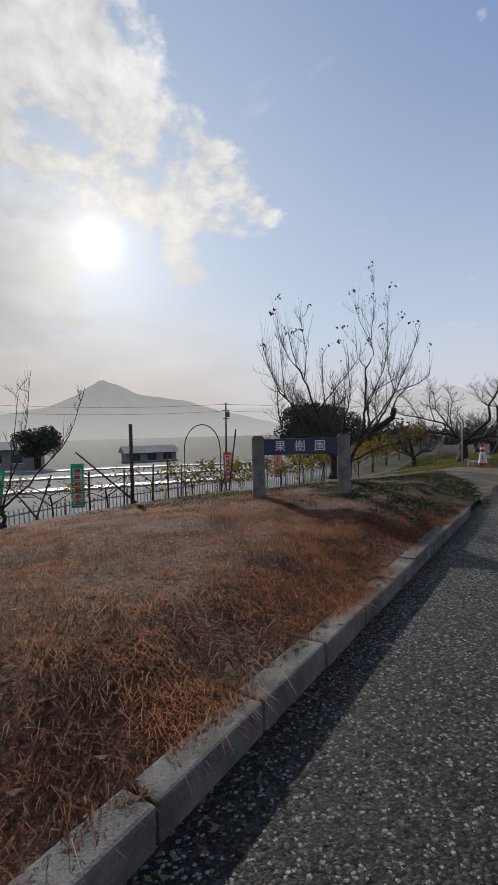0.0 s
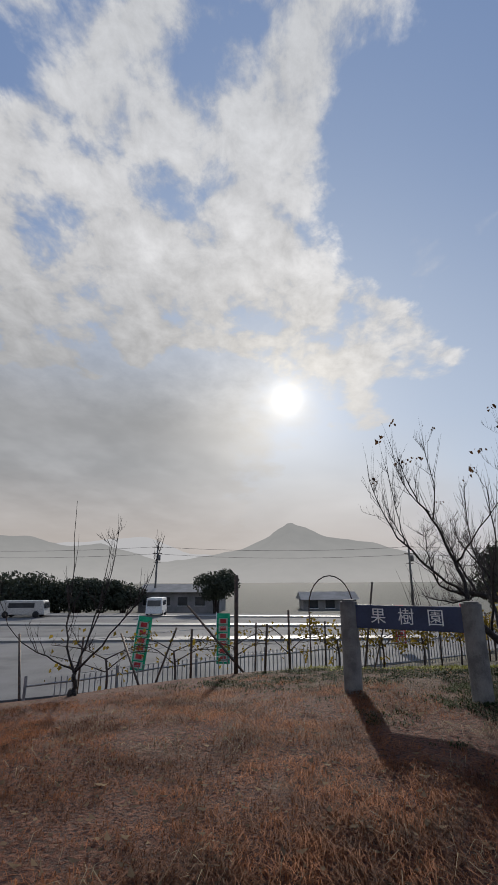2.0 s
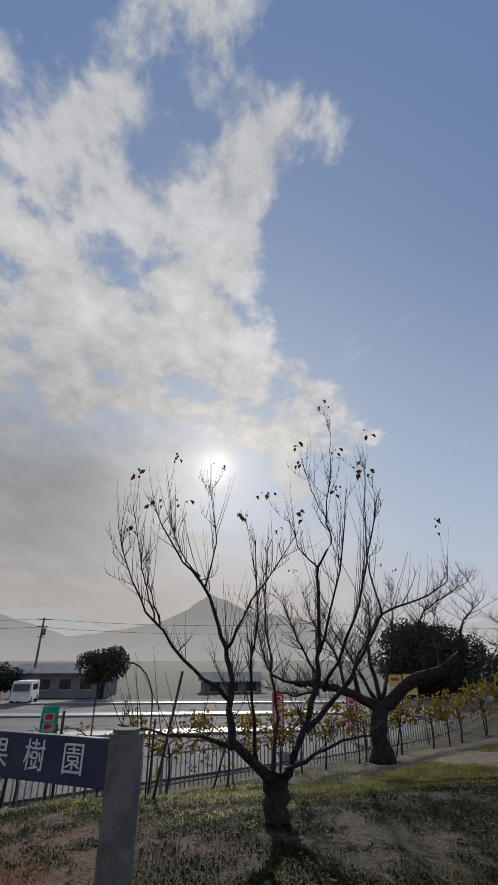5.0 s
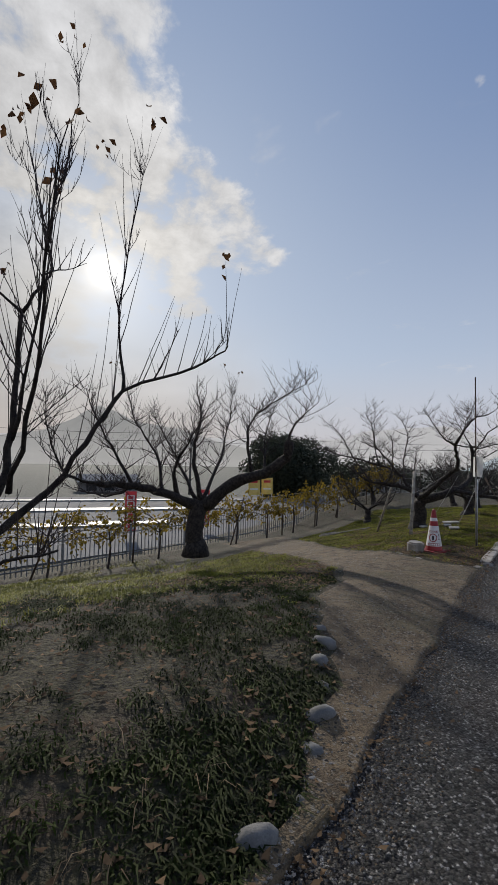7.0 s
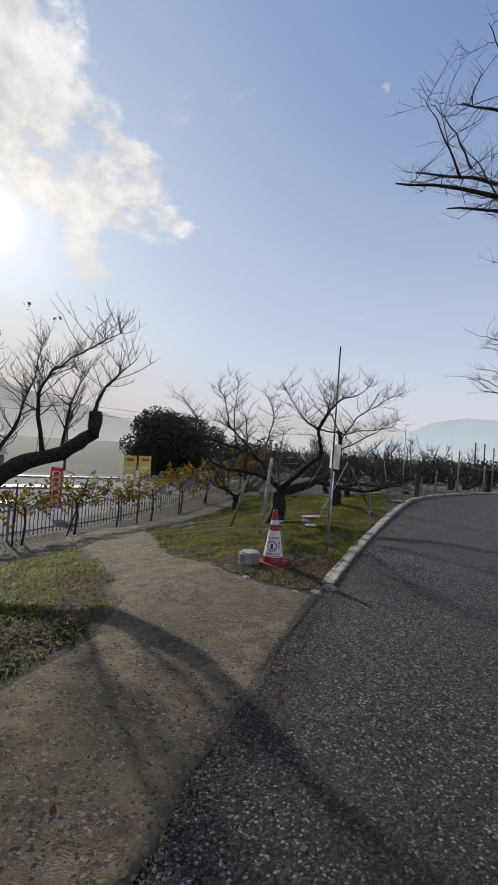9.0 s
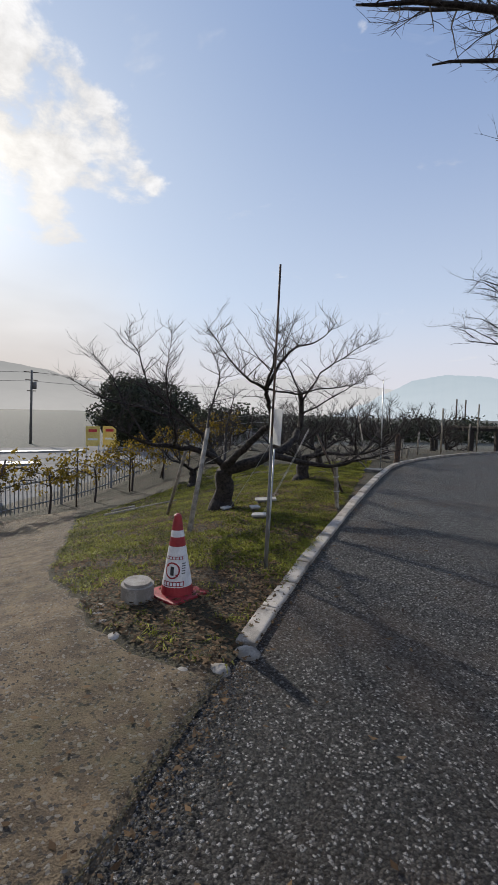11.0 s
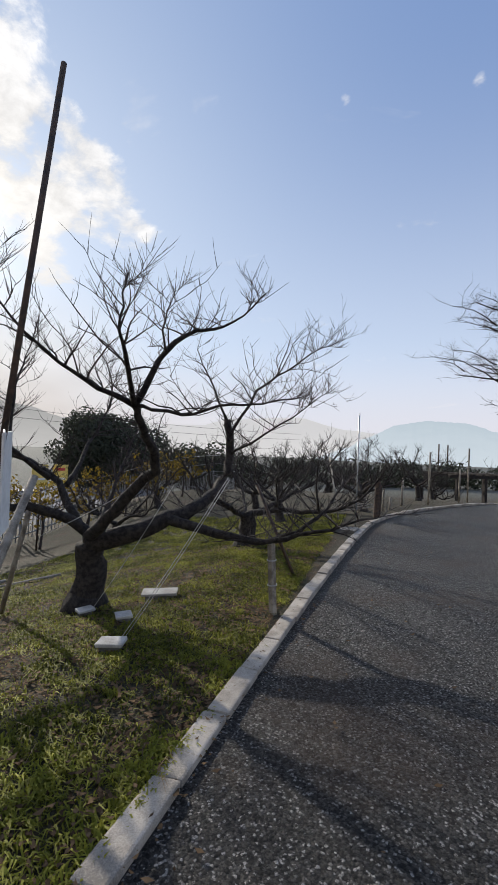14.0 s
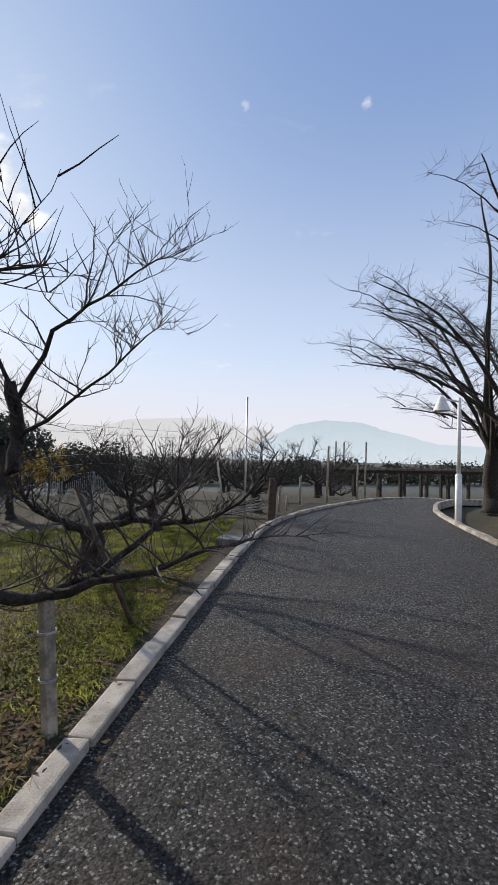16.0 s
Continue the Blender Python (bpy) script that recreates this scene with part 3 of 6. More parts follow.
# ---- kerbs ----
def kerb_run(name, line, label, seed, inset=0.055, mat="kerb"):
    """A row of kerb stones along a line, each a stone of its own."""
    run = tagged(new(name), label, "kerb", kind="structure")
    lens = sum((b - a).length for a, b in zip(line, line[1:]))
    n = max(1, round(lens / 0.56))
    pts = resample(line, n)
    shared = [block("kerb_stone", (0.548, 0.13, 0.26), M[mat], 0.014, rough=0.004, seed=seed + i) for i in range(5)]
    rnd = random.Random(seed)
    for i, (a, b) in enumerate(zip(pts, pts[1:])):
        mid, d = (a + b) / 2, b - a
        left = Vector((-d.y, d.x)).normalized()
        mid = mid + left * inset
        part("kerb_stone", shared[i % 5], run, at=pose(mid.x, mid.y, -0.015 + float(drop((mid.x + 3.1) * 0.76 + (mid.y + 1.71) * 0.65)) + rnd.uniform(-0.007, 0.007), rnd.uniform(-1, 1), rnd.uniform(-0.6, 0.6), math.degrees(math.atan2(d.y, d.x)) + rnd.uniform(-0.5, 0.5)) @ Matrix.Diagonal((d.length / 0.56, 1, 1, 1)))
    return run


first = [p for p in resample(kerb_line, 500) if -9.0 < p.x < 1.15]
second = [p for p in resample(kerb_line, 500) if 6.2 < p.x < 40.0]
kerb_run("kerb", first, "weathered grey concrete kerb overgrown by rust-coloured grass", 3, 0.085, "kerb_old")
kerb_run("kerb", second, "pale worn concrete kerb curving along the lane", 9)
far_run = [p for p in resample(right_edge[::-1], 400) if -6.0 < p.x < 40.0]
kerb_run("kerb", far_run, "pale concrete kerb on the far side of the lane", 21)


# ---- trees ----
def wander(pts, rnd, amount):
    return [p if i in (0, len(pts) - 1) else p + Vector((rnd.gauss(0, 1), rnd.gauss(0, 1), rnd.gauss(0, 1))) * amount for i, p in enumerate(pts)]


def shoot(tubes, start, d, length, r, rnd, tips, bend=0.12, lift=0.25, kids=0, steps=5):
    """A thin branch that bends upwards, with side twigs."""
    p, pts = Vector(start), [Vector(start)]
    d = Vector(d).normalized()
    for i in range(steps):
        d = (d + Vector((rnd.gauss(0, bend), rnd.gauss(0, bend), rnd.gauss(0, bend) + lift / steps * 2))).normalized()
        p = p + d * (length / steps)
        pts.append(p.copy())
    tubes.add(pts, [r * (1 - 0.72 * i / steps) for i in range(steps + 1)], 3 if r < 0.0055 else 4)
    tips.append((pts[-1], d))
    for k in range(kids):
        i = rnd.randrange(1, steps)
        a = rnd.uniform(0, 2 * math.pi)
        out = (d + Vector((math.cos(a), math.sin(a), 0.35)) * rnd.uniform(0.5, 1.1)).normalized()
        shoot(tubes, pts[i].lerp(pts[i + 1], rnd.random()), out, length * rnd.uniform(0.25, 0.5), r * 0.5, rnd, tips, bend, lift, 0, 3)
    return pts


def leaf_cards(places, size, rnd, count, droop=0.6):
    """Corner points of small folded leaves hanging round the given places."""
    out = []
    for p, _ in places:
        for _ in range(count):
            a = rnd.uniform(0, 2 * math.pi)
            d = Vector((math.cos(a), math.sin(a), -droop - rnd.random() * 0.8)).normalized()
            side = d.cross(Vector((rnd.random(), rnd.random(), 1))).normalized()
            s = size * rnd.uniform(0.6, 1.3)
            q = Vector(p) + Vector((rnd.gauss(0, 1), rnd.gauss(0, 1), rnd.gauss(0, 1))) * size * 0.6
            up = side.cross(d) * s * 0.18
            out += [q, q + d * s * 0.5 + side * s * 0.32 + up, q + d * s, q + d * s * 0.5 - side * s * 0.32 + up]
    return out


def fruit_tree(base, limbs, seed, label, thin=0.74, laterals=1.0, twig=1.0, upright=0.9, leaves=0, name="fruit_tree", twig_r=0.0085, side_mat="twig", group="orchard trees", sprouts=0.0, sprout_len=0.6):
    """A pruned fruit tree from its main limbs (points from the base, thickness at both ends)."""
    rnd = random.Random(seed)
    tree = tagged(new(name), label, "tree", group)
    tree.matrix_basis = pose(*base)
    trunk, crown, tips = Tubes(), Tubes(), []
    for pts, r0, r1 in limbs:
        if r0 < 0.1:
            r0, r1 = r0 * thin, r1 * thin * 0.7
        stem = r0 >= 0.1
        line = curve(pts, 4)
        line = wander(line, rnd, 0.012 if stem else 0.35 * r1 + 0.008)
        n = len(line) - 1
        radii = [(r0 + (r1 - r0) * (i / n) ** 0.6) * rnd.uniform(0.94, 1.08) for i in range(n + 1)]
        trunk.add(line, radii, 9 if r0 > 0.04 else 6, 0.05 if stem else 0.10, rnd)
        tips.append((line[-1], line[-1] - line[-2]))
        length = sum((b - a).length for a, b in zip(line, line[1:]))
        # side branches with short spurs, set mostly on the outer part of the limb
        for _ in range(max(2, int(length * 6.0 * laterals))):
            t = rnd.uniform(0.18, 1.0) * n
            i = min(int(t), n - 1)
            p = line[i].lerp(line[i + 1], t - i)
            if p.z < 0.45 or radii[i] > 0.075:
                continue
            along = (line[i + 1] - line[i]).normalized()
            a = rnd.uniform(0, 2 * math.pi)
            out = (along * 0.35 + Vector((math.cos(a), math.sin(a), 0)) * rnd.uniform(0.6, 1.0) + Vector((0, 0, upright * rnd.uniform(0.0, 0.8)))).normalized()
            thick = min(twig_r * rnd.uniform(0.6, 1.2), radii[i] * 0.6)
            bough = shoot(crown, p, out, rnd.uniform(0.30, 1.0) * twig * (1.1 - 0.5 * t / n), thick, rnd, tips, 0.15, 0.12 * upright, 0, 6)
            for j in range(1, 7):
                for _ in range(rnd.choice((1, 1, 2))):
                    b = rnd.uniform(0, 2 * math.pi)
                    d = (bough[j] - bough[j - 1]).normalized()
                    spur = (d * 0.55 + Vector((math.cos(b), math.sin(b), 0)) * 0.7 + Vector((0, 0, upright * rnd.uniform(0.2, 0.9)))).normalized()
                    shoot(crown, bough[j - 1].lerp(bough[j], rnd.random()), spur, rnd.uniform(0.07, 0.34) * twig, twig_r * rnd.uniform(0.30, 0.45), rnd, tips, 0.10, 0.2 * upright, rnd.choice((0, 0, 1)), 3)
        # straight shoots that rise from the upper side of the limb
        for _ in range(int(length * sprouts + rnd.random())):
            t = rnd.uniform(0.3, 1.0) * n
            i = min(int(t), n - 1)
            p = line[i].lerp(line[i + 1], t - i)
            if p.z < 0.5:
                continue
            d = Vector((rnd.gauss(0, 0.22), rnd.gauss(0, 0.22), 1.0)) + (line[i + 1] - line[i]).normalized() * 0.35
            shoot(crown, p, d, rnd.uniform(0.3, 1.0) * sprout_len * (1.15 - 0.6 * t / n), min(twig_r * 0.62, radii[i] * 0.7), rnd, tips, 0.035, 0.10, 0, 5)
    # flared root
    (p0, p1), r = limbs[0][0][:2], limbs[0][1]
    flare = Tubes()
    flare.add([Vector(p0) - Vector((0, 0, 0.12)), Vector(p0) + Vector((0, 0, 0.03)), Vector(p0).lerp(Vector(p1), 0.4)], [r * 1.5, r * 1.25, r * 0.98], 10, 0.05, rnd)
    part("root_flare", flare.mesh("root_flare", M["bark"]), tree)
    part("trunk", trunk.mesh("trunk", M["bark"]), tree)
    part("crown", crown.mesh("crown", M[side_mat], False), tree)
    if leaves:
        top = max(q[0].z for q in tips)
        chosen = []
        for q in sorted(tips, key=lambda q: -q[0].z):
            if q[0].z > 0.58 * top and rnd.random() < 0.6 and all((q[0] - o[0]).to_2d().length > 0.30 for o in chosen):
                chosen.append(q)
        chosen = chosen[:leaves]
        part("leaves", tris("leaves", leaf_cards(chosen, 0.060, rnd, 5), M["dry_leaf"]), tree, "last withered brown leaves")
    return tree


def rel(base, *pts):
    return [tuple(c - b for c, b in zip(p, base)) for p in pts]


# the vase-shaped tree beside the sign, with tall shoots
A = (0.49, 4.40, 0.15)
UP = [
    ([(0, 0, 0), (-0.02, 0, 0.2), (-0.01, 0, 0.40)], 0.12, 0.10),
    ([(-0.03, 0.0, 0.36), (-0.37, -0.11, 0.65), (-0.39, 0.09, 1.1), (-0.49, 0.18, 1.46), (-0.66, 0.16, 1.91), (-0.92, -0.09, 2.18), (-1.16, -0.46, 2.63)], 0.066, 0.007),
    ([(-0.66, 0.16, 1.91), (-0.56, 0.27, 2.39), (-0.67, 0.31, 3.03)], 0.018, 0.005),
    ([(-0.71, 0.1, 2.0), (-1.0, 0.2, 2.41), (-1.12, 0.27, 3.06)], 0.016, 0.005),
    ([(-0.43, 0.13, 1.36), (-0.22, -0.2, 1.73), (0.2, -0.41, 2.32)], 0.024, 0.006),
    ([(-0.38, 0.04, 0.93), (-0.72, -0.05, 1.18), (-1.1, -0.03, 1.58), (-1.33, -0.1, 1.93), (-1.5, -0.16, 2.43)], 0.034, 0.006),
    ([(-1.1, -0.03, 1.58), (-1.2, -0.27, 2.0), (-1.32, -0.41, 2.54)], 0.014, 0.005),
    ([(-1.05, -0.02, 1.55), (-1.21, 0.15, 1.93), (-1.28, 0.23, 2.25)], 0.014, 0.005),
    ([(-0.32, -0.11, 0.61), (-0.76, -0.26, 0.71), (-1.22, -0.59, 0.83)], 0.036, 0.010),
    ([(0.05, 0.0, 0.38), (0.24, -0.01, 0.73), (0.37, -0.02, 1.14), (0.42, -0.03, 1.64), (0.43, -0.03, 2.07)], 0.056, 0.022),
    ([(0.43, -0.03, 2.07), (0.58, -0.05, 2.3), (0.57, 0.0, 2.61), (0.66, 0.04, 3.21), (0.69, 0.08, 3.70)], 0.018, 0.004),
    ([(0.43, -0.03, 2.07), (0.25, -0.11, 2.25), (0.14, -0.15, 2.55)], 0.014, 0.004),
    ([(0.57, 0.0, 2.53), (0.46, 0.17, 2.95), (0.36, 0.23, 3.28)], 0.009, 0.004),
    ([(0.24, -0.01, 0.71), (0.52, 0.06, 0.93), (0.81, 0.01, 1.32), (1.04, 0.0, 1.65), (1.46, -0.08, 1.81), (1.66, -0.11, 1.96)], 0.046, 0.007),
    ([(1.02, 0.01, 1.65), (0.99, 0.17, 2.23), (1.12, 0.35, 3.3)], 0.018, 0.004),
    ([(0.41, -0.08, 1.02), (0.61, -0.56, 1.55), (0.69, -0.89, 2.03), (0.78, -1.12, 2.5)], 0.026, 0.005),
    ([(0.4, -0.02, 1.32), (0.57, -0.35, 2.01), (0.65, -0.57, 2.69)], 0.020, 0.005),
    ([(0.07, 0.0, 0.44), (0.38, -0.32, 0.64), (0.75, -0.69, 0.79)], 0.030, 0.010),
    ([(-0.04, 0.1, 0.4), (0.04, 0.4, 0.76), (0.01, 0.6, 1.25), (-0.03, 0.8, 1.88), (0.04, 0.9, 2.5)], 0.036, 0.006),
    ([(-0.17, 0.0, 0.49), (-0.24, -0.5, 1.16), (-0.18, -0.6, 1.54), (-0.2, -0.6, 2.2)], 0.028, 0.006),
]
fruit_tree(A, UP, 11, "leafless vase-shaped fruit tree with tall shoots and withered leaves", laterals=0.75, twig=0.55, upright=1.6, leaves=22, twig_r=0.0062, sprouts=8.0, sprout_len=0.95)

# the tree behind it, with a heavy arm over the path
B = (2.84, 9.68, -0.14)
fruit_tree(B, [
    ([(0, 0, 0), (-0.03, 0, 0.4), (0.08, -0.01, 0.84)], 0.17, 0.14),
    ([(0.12, -0.02, 0.75), (0.59, -0.3, 1.17), (1.07, -0.61, 1.37), (1.37, -0.81, 1.63), (1.41, -0.88, 1.90)], 0.125, 0.075),
    ([(0.87, -0.46, 1.32), (0.78, -0.54, 1.93), (0.86, -0.56, 2.29), (1.18, -0.85, 2.6), (1.60, -1.2, 2.85)], 0.052, 0.008),
    ([(1.39, -0.87, 1.88), (1.49, -0.96, 2.21), (1.78, -1.28, 2.55)], 0.045, 0.008),
    ([(1.07, -0.61, 1.37), (1.19, -0.23, 2.01), (1.47, 0.1, 2.61)], 0.045, 0.008),
    ([(0.08, -0.01, 0.82), (-0.07, 0.01, 1.72), (0.09, 0.19, 2.36), (-0.01, 0.3, 2.95)], 0.075, 0.008),
    ([(-0.05, 0.0, 0.78), (-0.62, -0.25, 1.01), (-1.1, -0.55, 1.12), (-1.64, -0.98, 1.19)], 0.105, 0.045),
    ([(-0.35, -0.07, 0.92), (-0.43, -0.26, 1.46), (-0.24, -0.48, 1.83), (0.04, -0.91, 2.45)], 0.075, 0.008),
    ([(-0.62, -0.25, 1.01), (-0.73, 0.05, 1.69), (-1.08, 0.25, 2.23), (-1.26, 0.35, 2.85)], 0.055, 0.008),
    ([(-1.1, -0.55, 1.12), (-1.4, -0.66, 1.64), (-1.67, -0.89, 2.11), (-1.85, -1.01, 2.6)], 0.050, 0.008),
    ([(0.1, -0.01, 0.87), (0.53, 0.53, 1.61), (0.77, 0.89, 2.4), (0.88, 1.07, 2.95)], 0.060, 0.008),
    ([(0.02, 0.1, 0.84), (-0.33, 0.73, 1.68), (-0.74, 1.15, 2.5)], 0.060, 0.008),
    ([(-1.64, -0.98, 1.19), (-2.06, -1.24, 1.34), (-2.28, -1.49, 1.87), (-2.32, -1.6, 2.4)], 0.045, 0.008),
    ([(-1.1, -0.55, 1.12), (-1.56, -0.17, 0.95), (-2.07, 0.17, 1.07)], 0.050, 0.012),
], 23, "old gnarled leafless fruit tree with a heavy pruned arm", laterals=2.7, upright=0.8, twig=0.85, leaves=3, sprouts=3.0, sprout_len=0.6)

# the propped tree beside the lane
C = (8.22, 10.85, 0.0)
fruit_tree(C, [
    ([(0, 0, 0), (0.03, -0.05, 0.3), (-0.02, -0.1, 0.62)], 0.165, 0.135),
    ([(-0.02, -0.12, 0.60), (0.40, -0.38, 0.76), (0.90, -0.42, 0.94), (1.35, -0.12, 1.15), (1.52, -0.02, 1.5), (1.44, -0.08, 1.9)], 0.115, 0.038),
    ([(1.48, -0.05, 1.68), (1.60, -0.45, 2.2), (1.85, -0.8, 2.5), (2.12, -1.12, 2.72)], 0.034, 0.006),
    ([(1.52, -0.02, 1.5), (1.72, -0.7, 1.85), (1.86, -1.29, 2.15)], 0.030, 0.006),
    ([(1.44, -0.08, 1.88), (1.32, 0.15, 2.35), (1.15, 0.2, 2.7)], 0.028, 0.006),
    ([(-0.05, -1.31, 1.84), (0.15, -1.72, 1.77), (0.40, -1.97, 1.85), (0.65, -2.08, 1.87), (0.92, -2.15, 1.95)], 0.024, 0.006),
    ([(0.62, -0.44, 0.86), (1.05, -1.0, 0.74), (1.30, -1.28, 0.76), (1.62, -1.5, 0.98), (1.95, -1.45, 1.3)], 0.078, 0.014),
    ([(1.30, -1.28, 0.76), (1.60, -1.7, 0.92), (1.95, -1.95, 1.05)], 0.040, 0.012),
    ([(-0.02, -0.1, 0.64), (0.06, -0.55, 0.98), (0.24, -1.0, 1.36), (0.10, -1.2, 1.62), (-0.05, -1.31, 1.84)], 0.095, 0.048),
    ([(-0.05, -1.31, 1.84), (0.11, -1.51, 2.25), (0.33, -1.51, 2.42), (0.56, -1.65, 2.50), (0.79, -1.74, 2.75)], 0.046, 0.007),
    ([(-0.05, -1.31, 1.84), (-0.31, -1.9, 2.09), (-0.40, -2.05, 2.25), (-0.38, -2.1, 2.5)], 0.036, 0.005),
    ([(-0.05, -1.31, 1.84), (-0.45, -1.5, 1.95), (-0.85, -1.75, 2.15), (-1.15, -1.8, 2.45)], 0.036, 0.006),
    ([(0.11, -1.51, 2.22), (0.02, -1.65, 2.4), (0.05, -1.75, 2.6)], 0.018, 0.005),
    ([(0.13, -0.06, 0.56), (-0.31, 0.01, 0.88), (-0.8, 0.05, 0.97), (-1.19, 0.04, 1.03), (-1.58, -0.1, 1.18), (-1.92, -0.17, 1.39)], 0.095, 0.018),
    ([(-0.10, 0.0, 0.76), (-0.36, 0.34, 1.27), (-0.98, 0.81, 1.51), (-1.57, 1.11, 1.69), (-2.09, 1.24, 1.97)], 0.070, 0.008),
    ([(-0.68, 0.54, 1.40), (-0.65, 0.84, 2.0), (-0.54, 1.02, 2.5), (-0.42, 1.2, 2.95)], 0.034, 0.007),
    ([(-0.36, 0.2, 1.20), (-0.98, -0.11, 1.64), (-1.35, -0.44, 1.79), (-1.55, -0.61, 2.2), (-1.77, -0.68, 2.5)], 0.040, 0.007),
    ([(-0.18, 0.3, 1.12), (0.23, 0.88, 1.7), (0.45, 1.07, 2.3), (0.3, 1.39, 2.8)], 0.044, 0.007),
    ([(-1.19, 0.04, 1.03), (-1.4, 0.38, 1.49), (-1.63, 0.61, 2.03), (-1.87, 0.73, 2.35)], 0.034, 0.007),
    ([(0.0, -0.05, 0.6), (0.3, 0.5, 0.9), (0.6, 1.0, 1.3), (0.9, 1.3, 1.9)], 0.07, 0.010),
    ([(-0.8, 0.05, 0.97), (-1.0, -0.5, 1.25), (-1.25, -0.9, 1.6), (-1.4, -1.1, 2.0)], 0.040, 0.008),
], 37, "old dark fruit tree with low spreading limbs held by props", laterals=2.3, twig=0.70, upright=0.6, leaves=0, sprouts=2.6, sprout_len=0.38, twig_r=0.0068)


def spreading(seed, size=1.0):
    """Limbs of an orchard tree trained wide and low."""
    rnd = random.Random(seed)
    h = rnd.uniform(0.5, 0.75) * size
    lean = (rnd.uniform(-0.12, 0.12), rnd.uniform(-0.12, 0.12))
    limbs = [([(0, 0, 0), (lean[0] * 0.5, lean[1] * 0.5, h * 0.5), (*lean, h)], 0.14 * size, 0.11 * size)]
    a0 = rnd.uniform(0, 6.28)
    n = rnd.randrange(4, 6)
    for i in range(n):
        a = a0 + 6.283 * i / n + rnd.uniform(-0.35, 0.35)
        far = rnd.uniform(1.2, 1.8) * size
        c, s = math.cos(a), math.sin(a)
        p1 = (lean[0] + c * far * 0.35, lean[1] + s * far * 0.35, h + rnd.uniform(0.12, 0.35))
        p2 = (lean[0] + c * far * 0.75, lean[1] + s * far * 0.75, h + rnd.uniform(0.3, 0.75))
        p3 = (c * far, s * far, h + rnd.uniform(0.7, 1.4) * size)
        limbs.append(([(*lean, h * 0.95), p1, p2, p3], 0.085 * size, 0.014))
        b = a + rnd.choice((-0.7, 0.7))
        limbs.append(([p1, (p1[0] + math.cos(b) * 0.4, p1[1] + math.sin(b) * 0.4, p1[2] + 0.5), (p1[0] + math.cos(b) * 0.7, p1[1] + math.sin(b) * 0.7, p1[2] + 1.2 * size)], 0.045 * size, 0.010))
    return limbs


D = (11.18, 12.70, 0.0)
fruit_tree(D, [
    ([(0, 0, 0), (0.05, 0, 0.3), (0.0, -0.02, 0.55)], 0.16, 0.13),
    ([(0, 0, 0.5), (-0.45, -0.25, 0.68), (-0.9, -0.5, 0.95), (-1.2, -0.8, 1.5)], 0.08, 0.014),
    ([(0, 0, 0.52), (0.3, -0.5, 0.66), (0.55, -1.2, 0.7), (0.75, -1.8, 0.95), (0.9, -2.2, 1.5)], 0.085, 0.014),
    ([(0.05, 0, 0.5), (0.7, -0.1, 0.8), (1.2, -0.3, 1.1), (1.6, -0.5, 1.7)], 0.075, 0.012),
    ([(0, 0, 0.52), (0.3, 0.6, 0.8), (0.4, 1.2, 1.4)], 0.07, 0.012),
    ([(0, 0, 0.52), (-0.5, 0.5, 0.8), (-0.9, 0.9, 1.5)], 0.07, 0.012),
    ([(0.55, -1.2, 0.7), (0.2, -1.5, 1.1), (0.1, -1.7, 1.6)], 0.04, 0.010),
    ([(0.3, -0.5, 0.66), (0.0, -0.8, 1.1), (-0.2, -1.2, 1.3)], 0.04, 0.010),
], 41, "low dark fruit tree with horizontal branches over the grass", laterals=1.8, twig=0.7, upright=0.65, side_mat="bark", sprouts=1.5, sprout_len=0.4)

kinds = []
spots = [(16.9, 15.6), (14.4, 17.2), (19.6, 18.4), (22.3, 17.9), (17.6, 20.6), (12.6, 20.2), (21.6, 22.4), (26.0, 20.6), (15.4, 24.0), (19.2, 26.2), (24.6, 25.4), (29.6, 22.6), (28.0, 27.5), (33.0, 25.0), (23.0, 30.0), (32.5, 30.0), (37.0, 27.0), (13.6, 15.0), (10.2, 16.6)]
for i, (x, y) in enumerate(spots):
    if i < 4:
        size = (1.0, 0.85, 0.9, 0.8)[i]
        kinds.append(fruit_tree((x, y, land(x, y) - 0.02), spreading(100 + i, size), 200 + i, "leafless low-pruned fruit tree in the orchard row", laterals=1.4, twig=0.8, upright=0.7, side_mat="bark", sprouts=2.2, sprout_len=0.5))
    else:
        copy_thing(kinds[i % 4], pose(x, y, land(x, y) - 0.02, 0, 0, i * 67 % 360))

# young tree by the fence
Y = (-4.95, 4.35, land(-4.95, 4.35))
fruit_tree(Y, [
    ([(0, 0, 0), (0.02, 0, 0.2), (0, 0, 0.3)], 0.05, 0.042),
    ([(0, 0, 0.28), (-0.14, 0, 0.7), (-0.18, 0.05, 1.4), (-0.22, 0.05, 2.55)], 0.028, 0.006),
    ([(0, 0, 0.28), (0.12, 0.1, 0.7), (0.3, 0.15, 1.3), (0.42, 0.2, 2.3)], 0.026, 0.006),
    ([(0, 0, 0.28), (0.5, -0.1, 0.75), (0.95, -0.15, 1.3), (1.2, -0.2, 2.0)], 0.026, 0.006),
    ([(0, 0, 0.3), (-0.3, -0.2, 0.5), (-0.7, -0.3, 0.75), (-1.0, -0.35, 1.3)], 0.022, 0.006),
    ([(0.1, 0.1, 0.65), (0.12, 0.4, 1.3), (0.15, 0.5, 2.0)], 0.018, 0.006),
], 51, "young thin leafless tree at the edge of the bank", laterals=0.5, twig=0.6, upright=1.6, name="young_tree", group="", sprouts=1.6, sprout_len=0.8)


